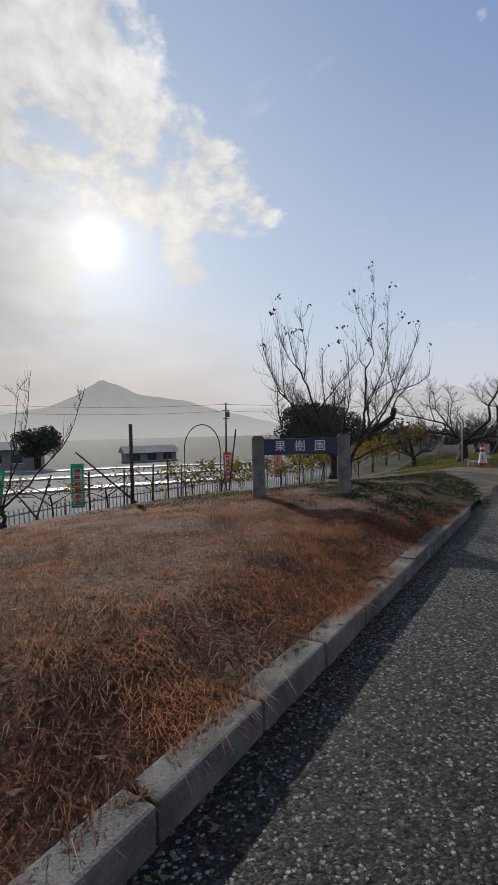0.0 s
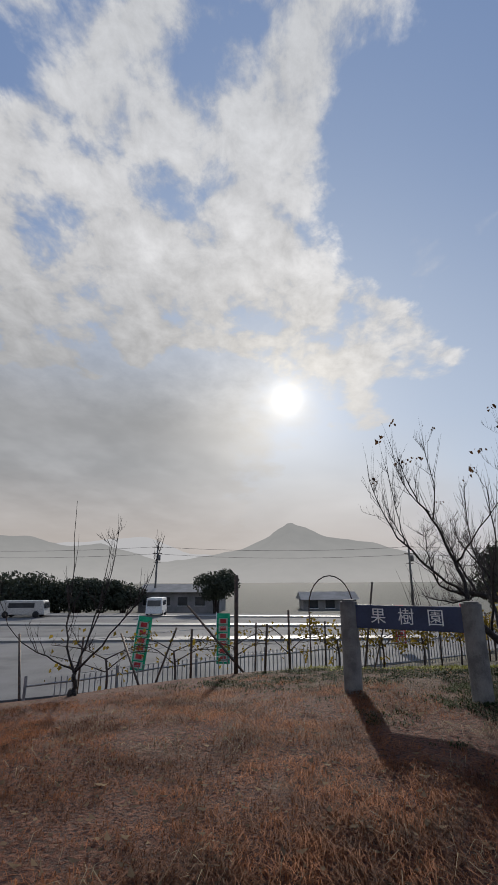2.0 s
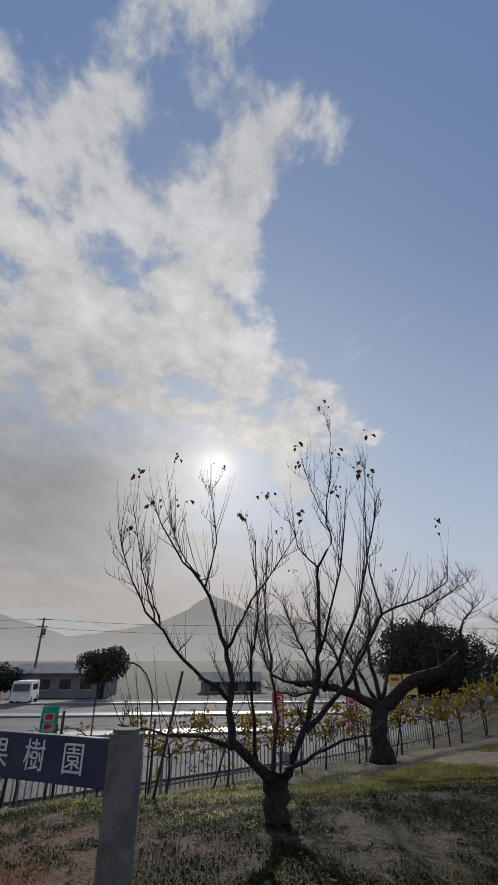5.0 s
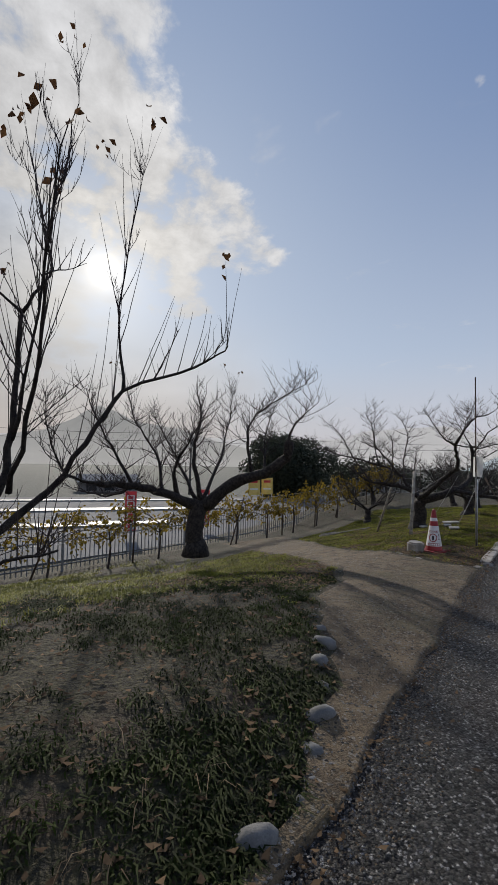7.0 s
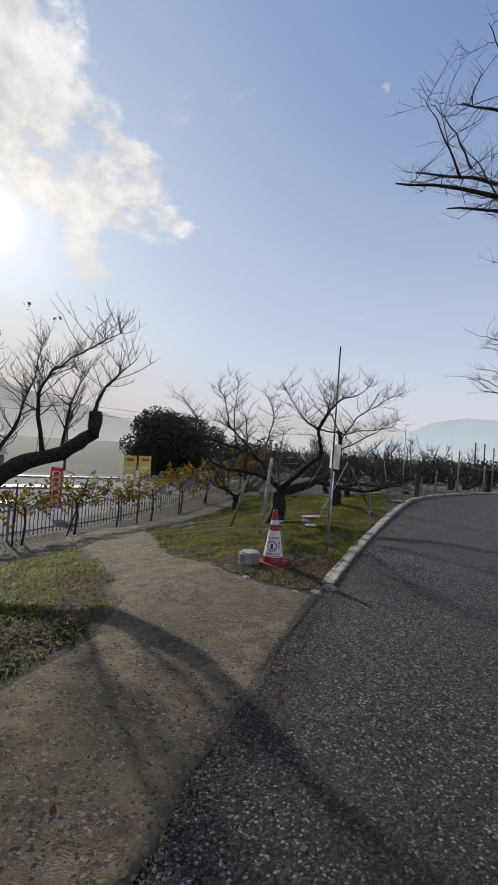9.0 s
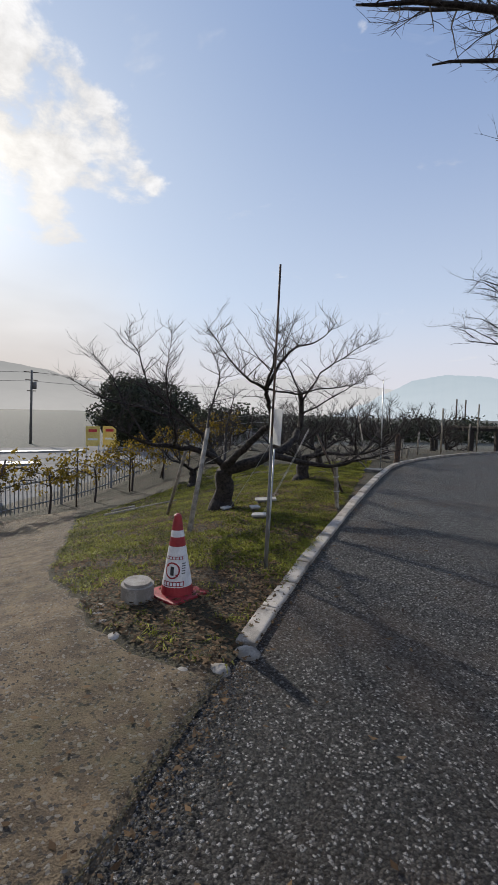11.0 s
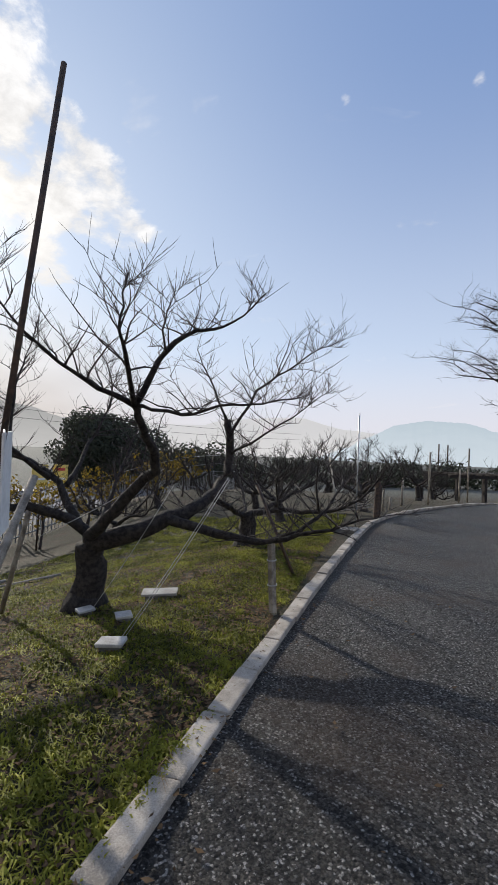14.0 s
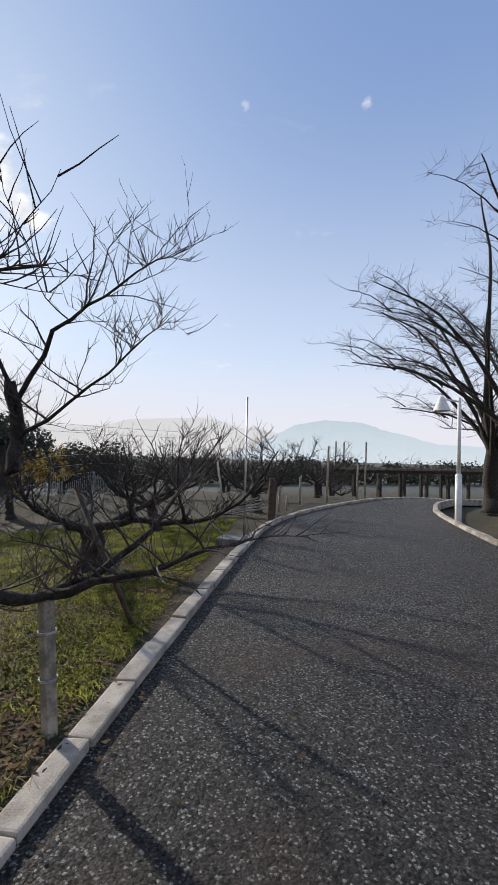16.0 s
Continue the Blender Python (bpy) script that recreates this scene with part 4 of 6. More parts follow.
def cherry_limbs(seed, height, toward_a, reach):
    rnd = random.Random(seed)
    limbs = [([(0, 0, 0), (0.08, 0.05, 0.9), (0.0, 0.1, 2.0)], 0.27, 0.20)]
    n = 11
    for i in range(n):
        a = toward_a + 6.283 * i / n + rnd.uniform(-0.25, 0.25)
        rise_f = rnd.uniform(0.16, 0.85)
        rise = rise_f * height
        far = reach * (1.2 - 0.75 * rise_f) * rnd.uniform(0.85, 1.1)
        c, s = math.cos(a), math.sin(a)
        z0 = rnd.uniform(1.5, 2.2)
        limbs.append(([(0, 0.08, z0), (c * far * 0.25, s * far * 0.25, z0 + rise * 0.32), (c * far * 0.6, s * far * 0.6, z0 + rise * 0.62), (c * far, s * far, z0 + rise * 0.74)], 0.115, 0.012))
        for k in range(6):
            t = rnd.uniform(0.25, 0.95)
            b = a + rnd.uniform(-0.9, 0.9)
            p = (c * far * t, s * far * t, z0 + rise * (0.25 + 0.55 * t))
            l = rnd.uniform(1.0, 2.2)
            limbs.append(([p, (p[0] + math.cos(b) * l * 0.5, p[1] + math.sin(b) * l * 0.5, p[2] + l * 0.32), (p[0] + math.cos(b) * l, p[1] + math.sin(b) * l, p[2] + l * 0.42)], 0.038, 0.009))
    limbs.append(([(0, 0.1, 2.0), (0.2, 0.3, 3.5), (0.1, 0.2, height * 0.75), (0.4, 0.3, height)], 0.16, 0.02))
    return limbs


cherry = fruit_tree((22.7, 11.1, -0.02), cherry_limbs(61, 10.4, 2.6, 5.6), 62, "large leafless cherry tree on the grass beside the lane", laterals=0.45, twig=1.5, upright=0.3, name="cherry_tree", twig_r=0.010, side_mat="cherry", group="cherry trees beside the lane")
copy_thing(cherry, pose(25.0, 12.8, -0.02, 0, 0, 100))
copy_thing(cherry, pose(28.5, 12.4, -0.02, 0, 0, 200))
NEAR = (11.6, 3.5, -0.02)
near_limbs = [([(0, 0, 0), (0.05, 0.05, 1.2), (-0.1, 0.1, 2.4)], 0.26, 0.20)]
for (x, y, z) in ((7.8, 7.6, 5.2), (9.2, 7.9, 5.4), (8.7, 8.1, 5.9), (8.8, 7.4, 6.6), (9.6, 7.2, 4.4), (8.4, 6.3, 7.4), (9.9, 7.4, 5.6), (10.6, 7.3, 7.4), (9.0, 6.9, 8.4), (13.5, 2.0, 6.5), (11.5, 0.5, 6.0), (9.0, 1.5, 7.0), (14.5, 5.0, 7.5)):
    e = Vector((x - NEAR[0], y - NEAR[1], z))
    root = Vector((-0.1, 0.1, 2.0 + 0.05 * z))
    mid = root.lerp(e, 0.45) + Vector((0, 0, 0.55))
    near_limbs.append(([tuple(root), tuple(mid), tuple(root.lerp(e, 0.78) + Vector((0, 0, 0.35))), tuple(e)], 0.10, 0.010))
    for k in (0.55, 0.7, 0.85):
        p = root.lerp(e, k) + Vector((0, 0, 0.4))
        sgn = 1 if k != 0.7 else -1
        out = Vector((-e.y, e.x, 0)).normalized() * sgn * 0.7 + e.normalized() * 0.6
        near_limbs.append(([tuple(p), tuple(p + out * 0.5 + Vector((0, 0, 0.12))), tuple(p + out * 1.1 + Vector((0, 0, 0.1)))], 0.03, 0.008))
fruit_tree(NEAR, near_limbs, 66, "tall leafless cherry tree overhanging the lane", laterals=0.65, twig=1.1, upright=0.25, name="cherry_tree", twig_r=0.008, side_mat="cherry", group="cherry trees beside the lane")


# ---- evergreens and woods ----
def leafy(rnd, balls, count, size):
    """Leaves on the skins of several balls (centre, radii)."""
    out = []
    for _ in range(count):
        c, r = rnd.choice(balls)
        d = Vector((rnd.gauss(0, 1), rnd.gauss(0, 1), rnd.gauss(0, 1))).normalized()
        k = rnd.uniform(0.72, 1.06)
        p = Vector((c[0] + d.x * r[0] * k, c[1] + d.y * r[1] * k, c[2] + d.z * r[2] * k))
        n = (d + Vector((rnd.gauss(0, 0.6), rnd.gauss(0, 0.6), rnd.gauss(0, 0.6)))).normalized()
        side = n.cross(Vector((rnd.random(), rnd.random(), rnd.random()))).normalized() * size * rnd.uniform(0.5, 1.2)
        up = n.cross(side)
        out += [p - side * 0.5, p - up * 0.35, p + side * 0.6, p + up * 0.4]
    return out


def evergreen(base, wide, high, seed, label, trunk_h, count=9000, size=0.28, cat="tree"):
    rnd = random.Random(seed)
    tree = tagged(new("evergreen_tree"), label, cat)
    tree.matrix_basis = pose(*base)
    balls = []
    for i in range(44):
        a, f = rnd.uniform(0, 6.283), rnd.random() ** 0.45
        z = rnd.uniform(0.12, 0.84)
        lim = math.sqrt(max(0.05, 1 - (2 * z - 1) ** 2)) * wide * 0.72
        r = wide * rnd.uniform(0.24, 0.40)
        balls.append(((math.cos(a) * lim * f, math.sin(a) * lim * f, trunk_h + z * (high - trunk_h)), (r, r, r * 0.72)))
    t = Tubes()
    for dx, dy in ((0.0, 0.0), (0.12, 0.05), (-0.12, -0.06)):
        t.add(curve([(dx * wide * 0.4, dy * wide, -0.2), (dx * wide * 0.8, dy * wide, trunk_h), (dx * wide * 2.4, dy * wide * 2, trunk_h + 0.5 * (high - trunk_h))], 3), [wide * 0.055 * (1 - 0.1 * i) for i in range(7)], 7)
    part("trunk", t.mesh("trunk", M["bark"]), tree)
    part("crown", tris("crown", leafy(rnd, balls, count, size), M["evergreen"]), tree)
    return tree


evergreen((18.6, 47.4, -2.35), 5.3, 7.6, 71, "broad dark round-topped evergreen tree beyond the fence", 0.5, 30000, 0.27)
evergreen((-12.0, 49.0, -2.3), 2.7, 4.9, 72, "rounded evergreen tree beside the car park", 1.9, 6000, 0.24)
for i, (x, y, r, h) in enumerate([(-30, 54, 3.6, 3.9), (-25, 56, 3.0, 3.4), (-36, 52, 4.2, 4.6), (28.5, 50, 4.5, 4.8), (-33, 55, 3.2, 3.5), (-27.4, 55, 3.2, 4.0), (-41, 54, 4.0, 5.0)]):
    evergreen((x, y, -2.3), r, h, 80 + i, "dark clipped evergreen at the edge of the car park", 0.5, 4500, 0.34)

rnd = random.Random(90)
cards = []
for i in range(60):
    t = i / 59
    x, y = 26 + 75 * t, 62 - 26 * t + rnd.uniform(-3, 3)
    h = rnd.uniform(2.2, 3.7)
    cards += leafy(rnd, [((x, y, -1.8 + h * 0.5), (2.6, 2.2, h * 0.62)), ((x + 1.2, y, -1.8 + h * 0.4), (1.8, 1.8, h * 0.5))], 330, 0.42)
tagged(new("far_woods", tris("far_woods", cards, M["evergreen"])), "dark band of distant evergreen hedge behind the orchard", "woods", kind="stuff")

# ---- hills ----
def hills(name, far, rows, mat, label):
    """A ridge at a distance: rows of (yaw to the left, height angle), in degrees, with an uneven crest."""
    v, f = [], []
    n = 160
    for i in range(n + 1):
        yaw = rows[0][0] + (rows[-1][0] - rows[0][0]) * i / n
        for (a0, e0), (a1, e1) in zip(rows, rows[1:]):
            if min(a0, a1) <= yaw <= max(a0, a1):
                t = (yaw - a0) / (a1 - a0)
                t = t * t * (3 - 2 * t) * 0.5 + t * 0.5
                e = e0 + (e1 - e0) * t
        z = math.tan(radians(e)) * far + far * 0.0022 * noise.noise((i * 0.35, far * 0.01, 0)) + far * 0.0012 * noise.noise((i * 1.3, far * 0.01, 5))
        x, y = -math.sin(radians(yaw)) * far, math.cos(radians(yaw)) * far
        v += [(x * 0.72, y * 0.72, -20), (x * 0.88, y * 0.88, z * 0.55 + far * 0.004 * noise.noise((i * 0.5, 3, far))), (x, y, z), (x * 1.15, y * 1.15, -20)]
    for i in range(n):
        for k in range(3):
            f.append((i * 4 + k, (i + 1) * 4 + k, (i + 1) * 4 + k + 1, i * 4 + k + 1))
    tagged(new(name, mesh(name, v, f, mat, True)), label, "hill", kind="structure")


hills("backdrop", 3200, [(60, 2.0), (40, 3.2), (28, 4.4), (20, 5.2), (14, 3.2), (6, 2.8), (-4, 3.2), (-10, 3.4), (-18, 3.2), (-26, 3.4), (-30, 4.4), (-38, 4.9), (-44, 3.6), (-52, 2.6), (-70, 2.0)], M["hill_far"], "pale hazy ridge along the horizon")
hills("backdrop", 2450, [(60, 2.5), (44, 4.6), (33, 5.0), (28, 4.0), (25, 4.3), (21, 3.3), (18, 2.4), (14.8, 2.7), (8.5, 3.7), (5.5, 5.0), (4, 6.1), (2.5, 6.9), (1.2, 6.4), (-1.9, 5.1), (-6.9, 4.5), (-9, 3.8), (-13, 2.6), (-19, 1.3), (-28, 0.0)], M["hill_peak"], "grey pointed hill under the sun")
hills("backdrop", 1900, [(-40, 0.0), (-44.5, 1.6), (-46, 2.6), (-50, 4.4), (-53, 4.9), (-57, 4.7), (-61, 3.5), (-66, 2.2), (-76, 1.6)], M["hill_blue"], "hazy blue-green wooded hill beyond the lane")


# ---- orchard sign ----
PL, PR = Vector((-1.46, 3.08, 0.255)), Vector((-0.43, 2.59, 0.255))
sign = tagged(new("orchard_sign"), "navy orchard name board with white characters between two round posts", "sign")
sign.matrix_basis = pose(*PL, 0, 0, math.degrees(math.atan2(PR.y - PL.y, PR.x - PL.x)))
gap = (PR - PL).length


def round_post(name, r, h, mat, bevel=0.02, sides=20):
    bm = bmesh.new()
    bmesh.ops.create_cone(bm, cap_ends=True, segments=sides, radius1=r, radius2=r * 0.97, depth=h + 0.25)
    bmesh.ops.translate(bm, verts=bm.verts[:], vec=(0, 0, (h - 0.25) / 2))
    rim = [e for e in bm.edges if all(v.co.z > h - 0.001 for v in e.verts)]
    bmesh.ops.bevel(bm, geom=rim, offset=bevel, segments=2, affect="EDGES")
    return shape(name, bm, mat, smooth=False)


post_mesh = round_post("post", 0.088, 0.84, M["post"])
part("post", post_mesh, sign, "weathered grey round post")
part("post", post_mesh, sign, "weathered grey round post", pose(gap, 0, 0, 0, 0, 40))
board = part("board", block("board", (gap - 0.15, 0.045, 0.215), M["navy"], 0.006), sign, "navy painted board", pose(gap / 2, 0, 0.685))


def lettering(name, text, size, mat, parent, m, depth=0.0015):
    """White characters in the built-in font, turned into a mesh."""
    cu = bpy.data.curves.new(name, "FONT")
    cu.body, cu.size, cu.align_x, cu.align_y, cu.extrude, cu.offset = text, size, "CENTER", "CENTER", depth, 0.0
    tmp = new(name, cu)
    me = bpy.data.meshes.new_from_object(tmp.evaluated_get(bpy.context.evaluated_depsgraph_get()))
    bpy.data.objects.remove(tmp)
    me.materials.clear()
    me.materials.append(mat)
    return part(name, me, parent, "white painted character", m)


for ch, x in zip("果樹園", (-0.265, 0.0, 0.265)):
    lettering("character", ch, 0.155, M["white"], board, pose(x, -0.0255, 0.0, 90, 0, 0))

# ---- traffic cone ----
cone = tagged(new("traffic_cone"), "red and white traffic cone with a printed wrap on the grass", "traffic cone")
cone.matrix_basis = pose(6.16, 7.56, 0.075, 0, 0, 18)


def ring(name, z0, z1, r0, r1, mat, sides=28, wall=0.004):
    """A band of a cone with wall thickness."""
    v, f = [], []
    for k in range(sides):
        a = 2 * math.pi * k / sides
        for r, z in ((r0, z0), (r1, z1), (r1 - wall, z1), (r0 - wall, z0)):
            v.append((math.cos(a) * r, math.sin(a) * r, z))
    for k in range(sides):
        for j in range(4):
            a, b = k * 4 + j, k * 4 + (j + 1) % 4
            c, d = (k + 1) % sides * 4 + (j + 1) % 4, (k + 1) % sides * 4 + j
            f.append((a, d, c, b))
    return mesh(name, v, f, mat, False)


def cone_r(z):
    return 0.132 - 0.100 * z / 0.60


part("base_plate", block("base_plate", (0.36, 0.36, 0.03), M["red"], 0.012), cone, "square red base", pose(0, 0, 0.02))
bands = [(0.03, 0.10, "red"), (0.10, 0.33, "cone_white"), (0.33, 0.40, "cone_white"), (0.40, 0.47, "red"), (0.47, 0.52, "cone_white"), (0.52, 0.63, "red")]
for z0, z1, kind in bands:
    part("band", ring("band", z0, z1, cone_r(z0), cone_r(z1), M[kind]), cone, "red band" if kind == "red" else "reflective white band")
part("top_cap", ring("top_cap", 0.63, 0.645, cone_r(0.63), 0.012, M["red"], wall=0.011), cone)


def on_cone(name, u0, u1, z0, z1, mat, turn, lift=0.0015):
    """A printed patch that follows the cone, between two arc lengths and two heights."""
    v, f, n = [], [], 6
    for i in range(n + 1):
        for z in (z0, z1):
            r = cone_r(z) + lift
            a = turn + (u0 + (u1 - u0) * i / n) / r
            v.append((math.cos(a) * r, math.sin(a) * r, z))
    for i in range(n):
        f.append((i * 2, i * 2 + 2, i * 2 + 3, i * 2 + 1))
    return part(name, mesh(name, v, f, mat), cone)


face = radians(-128 - 18)
on_cone("printed_bar", -0.07, 0.07, 0.305, 0.328, M["red"], face, 0.002)
for i in range(5):
    on_cone("printed_bar", -0.062 + i * 0.026, -0.043 + i * 0.026, 0.309, 0.324, M["cone_white"], face, 0.003)
on_cone("printed_bar", -0.085, 0.085, 0.108, 0.145, M["red"], face, 0.002)
for i in range(6):
    on_cone("printed_bar", -0.078 + i * 0.027, -0.058 + i * 0.027, 0.114, 0.139, M["cone_white"], face, 0.003)
for k in range(18):
    a0, a1 = 2 * math.pi * k / 18, 2 * math.pi * (k + 1) / 18
    v = []
    for a in (a0, a1):
        for r in (0.050, 0.062):
            z, u = 0.225 + math.sin(a) * r, math.cos(a) * r
            q = cone_r(z) + 0.003
            t = face + (u - 0.012) / q
            v.append((math.cos(t) * q, math.sin(t) * q, z))
    part("printed_ring", mesh("printed_ring", v, [(0, 1, 3, 2)], M["red"]), cone)
v = []
for z, u in ((0.262, -0.045), (0.268, -0.037), (0.188, 0.045), (0.182, 0.037)):
    q = cone_r(z) + 0.004
    t = face + (u - 0.012) / q
    v.append((math.cos(t) * q, math.sin(t) * q, z))
part("printed_slash", mesh("printed_slash", v, [(0, 1, 2, 3)], M["red"]), cone)
on_cone("printed_bar", -0.026, 0.002, 0.19, 0.255, M["black"], face, 0.0025)
for i in range(5):
    on_cone("printed_bar", 0.062, 0.095, 0.20 + i * 0.018, 0.208 + i * 0.018, M["post"], face, 0.0025)


# ---- stones ----
def stone(x, y, z, size, seed, label, cat="stone", group="edging stones", flat=0.6, mat="stone"):
    rnd = random.Random(seed)
    bm = bmesh.new()
    bmesh.ops.create_icosphere(bm, subdivisions=2, radius=1.0)
    off = Vector((rnd.uniform(0, 50), rnd.uniform(0, 50), 0))
    sx, sy = size * rnd.uniform(0.8, 1.15), size * rnd.uniform(0.6, 0.9)
    for v in bm.verts:
        k = 1 + 0.22 * noise.noise(v.co * 1.4 + off)
        v.co = Vector((v.co.x * sx * k, v.co.y * sy * k, v.co.z * size * flat * k))
    ob = new("stone", shape("stone", bm, M[mat], smooth=True))
    ob.matrix_basis = pose(x, y, z + size * flat * 0.45, 0, 0, rnd.uniform(0, 360))
    return tagged(ob, label, cat, group)


for i, (x, y, sz) in enumerate([(6.20, 6.53, 0.105), (5.98, 6.45, 0.085), (5.78, 6.53, 0.075), (5.63, 6.64, 0.06), (5.58, 6.86, 0.05), (5.55, 7.08, 0.085), (5.53, 7.33, 0.075), (5.55, 7.49, 0.06), (5.59, 7.63, 0.055)]):
    stone(x, y, 0.045, sz, 300 + i, "pale rounded field stone edging the path", flat=0.5)
for i, (x, y, sz) in enumerate([(1.98, 2.97, 0.08), (2.20, 3.12, 0.05), (2.36, 3.38, 0.06), (2.50, 3.60, 0.085), (2.62, 3.85, 0.06), (2.72, 4.10, 0.075), (2.84, 4.32, 0.085), (2.92, 4.55, 0.06), (2.28, 3.22, 0.045), (2.98, 4.8, 0.05)]):
    stone(x, y, land(x, y) - 0.035, sz, 330 + i, "grey field stone at the foot of the grass bank", flat=0.75, mat="post")
flat = tagged(new("flat_stone", block("flat_stone", (0.55, 0.40, 0.09), M["post"], 0.025, rough=0.03, seed=6)), "flat grey stone by the kerb under a marker pole", "stone")
flat.matrix_basis = pose(13.72, 12.98, 0.10, 0, 0, 35)
drum = tagged(new("concrete_weight", round_post("concrete_weight", 0.125, 0.17, M["stone"], 0.022, 22)), "short round concrete weight beside the traffic cone", "concrete weight")
drum.matrix_basis = pose(5.86, 7.60, land(5.86, 7.60) - 0.02, 3, -2, 20)


# ---- poles, props and wires ----
def thing(name, me, label, cat, group=""):
    return tagged(new(name, me), label, cat, group)


pole = tagged(new("marker_pole"), "thin leaning steel pole carrying a folded white card", "pole")
foot, top = Vector((7.05, 7.69, 0.02)), Vector((7.335, 8.00, 2.92))
part("upper_tube", rod("upper_tube", foot.lerp(top, 0.42), top, 0.0105, M["dark_steel"]), pole, "thin dark tube")
part("lower_tube", rod("lower_tube", foot, foot.lerp(top, 0.44), 0.0125, M["post"]), pole, "dull grey lower tube")
part("stake", rod("stake", foot + Vector((0.03, 0.02, 0)), foot.lerp(top, 0.40) + Vector((0.035, 0.0, 0)), 0.008, M["galv"]), pole)
hold = foot.lerp(top, 0.47)
for along, fold in ((-0.066, 86), (0.066, 74)):
    part("card", block("card", (0.132, 0.006, 0.33), M["white"], 0.002), pole, "white plastic card", pose(hold.x + 0.02 + along * 0.17, hold.y - 0.015 + along * 0.985, hold.z, 0, -5, fold))

props = "props under the limbs"
thing("prop", rod("prop", (7.03, 9.42, -0.10), (7.60, 10.10, 1.27), 0.034, M["prop"], 9, 0.030), "leaning weathered wooden prop under a limb", "prop", props)
thing("prop", rod("prop", (7.55, 11.5, -0.20), (7.72, 11.15, 0.92), 0.025, M["prop"], 9), "short wooden prop under a limb", "prop", props)
stake = tagged(new("prop"), "pale square wooden stake under a low limb", "prop", props)
part("stake", block("stake", (0.058, 0.05, 0.74), M["prop"], 0.006, (0, 0, 0.30), 0.004, 2), stake)
for z in (0.30, 0.52):
    part("wire_tie", ring("wire_tie", z, z + 0.012, 0.044, 0.044, M["galv"], 12), stake)
stake.matrix_basis = pose(9.56, 9.60, 0.05, -3, -2, 20)
thing("prop", rod("prop", (10.62, 10.56, -0.05), (10.25, 11.0, 1.15), 0.020, M["dark_steel"], 8), "slanting dark wooden prop near the kerb", "prop", props)
thing("prop", rod("prop", (14.6, 14.1, 0.0), (14.95, 14.9, 1.55), 0.022, M["prop"], 8), "slanting pale wooden prop in the orchard row", "prop", props)
thing("prop", rod("prop", (13.95, 13.35, 0.05), (13.1, 13.9, 0.95), 0.020, M["prop"], 8), "slanting pale wooden prop in the orchard row", "prop", props)
thing("marker_pole", rod("marker_pole", (14.26, 13.26, -0.02), (14.30, 13.30, 2.50), 0.018, M["galv"], 8, 0.014), "tall thin steel marker pole beside the kerb", "pole")
for x, y, h, r in ((15.95, 14.25, 0.95, 0.07), (16.15, 14.35, 0.85, 0.05)):
    thing("short_post", round_post("short_post", r, h, M["dark_steel"], 0.01, 12), "short dark wooden post beside the kerb", "post", "short posts").matrix_basis = pose(x, y, 0.05, 1, 2, 0)
for x, y, h in ((17.6, 15.5, 0.75), (18.0, 15.6, 0.45), (19.5, 16.4, 1.0), (21.0, 16.5, 1.9), (23.5, 17.0, 1.3), (25.0, 17.6, 2.2)):
    thing("stake", rod("stake", (x, y, -0.05), (x + 0.04, y, h), 0.035, M["prop"], 8), "grey wooden stake in the orchard row", "stake", "orchard stakes")
for i, (a, b) in enumerate((((7.05, 13.75), (8.5, 13.50)), ((7.3, 14.2), (7.85, 14.35)))):
    za, zb = land(*a) + 0.035, land(*b) + 0.035
    thing("fallen_pole", rod("fallen_pole", (*a, za), (*b, zb), 0.032, M["prop"], 8, 0.026), "fallen pale wooden pole lying on the grass", "pole", "poles lying on the grass")
for i in range(5):
    thing("fallen_pole", rod("fallen_pole", (15.0 + 0.1 * i, 15.4 + 0.08 * i, 0.08), (16.4 + 0.05 * i, 14.75 + 0.12 * i, 0.30 + 0.05 * i), 0.022, M["prop"], 7), "cut wooden pole in a heap under a tree", "pole", "poles lying on the grass")

slab_label = "pale concrete paver weighing down a guy wire in the grass"
for i, (x, y, sx, sy, rz) in enumerate(((8.84, 10.50, 0.34, 0.17, -28), (8.32, 9.98, 0.13, 0.12, -10), (8.07, 9.45, 0.19, 0.14, -35), (8.15, 10.55, 0.15, 0.1, 10))):
    sl = tagged(new("paver"), slab_label, "paver", "pavers in the grass")
    part("upper_slab", block("upper_slab", (sx, sy, 0.022), M["concrete"], 0.005, rough=0.004, seed=i), sl, "pale slab", pose(0, 0, 0.042))
    part("lower_slab", block("lower_slab", (sx * 0.8, sy * 0.75, 0.05), M["post"], 0.006, rough=0.004, seed=i + 9), sl, "", pose(0, 0, 0.005))
    sl.matrix_basis = pose(x, y, land(x, y) + 0.02, 4, -3, rz)
for a, b in (((8.12, 9.47, 0.14), (9.22, 9.93, 1.29)), ((8.16, 9.49, 0.14), (9.26, 9.97, 1.27)), ((8.2, 10.5, 0.06), (8.80, 10.2, 1.20)), ((7.7, 10.4, 0.75), (8.7, 10.2, 1.35))):
    m = [Vector(a).lerp(Vector(b), t) - Vector((0, 0, 0.03 * math.sin(math.pi * t))) for t in (0, 0.25, 0.5, 0.75, 1)]
    t = Tubes()
    t.add(m, [0.0028] * 5, 5)
    thing("guy_wire", t.mesh("guy_wire", M["concrete"]), "pale guy rope pulling a limb down to a paver", "rope", "guy ropes")

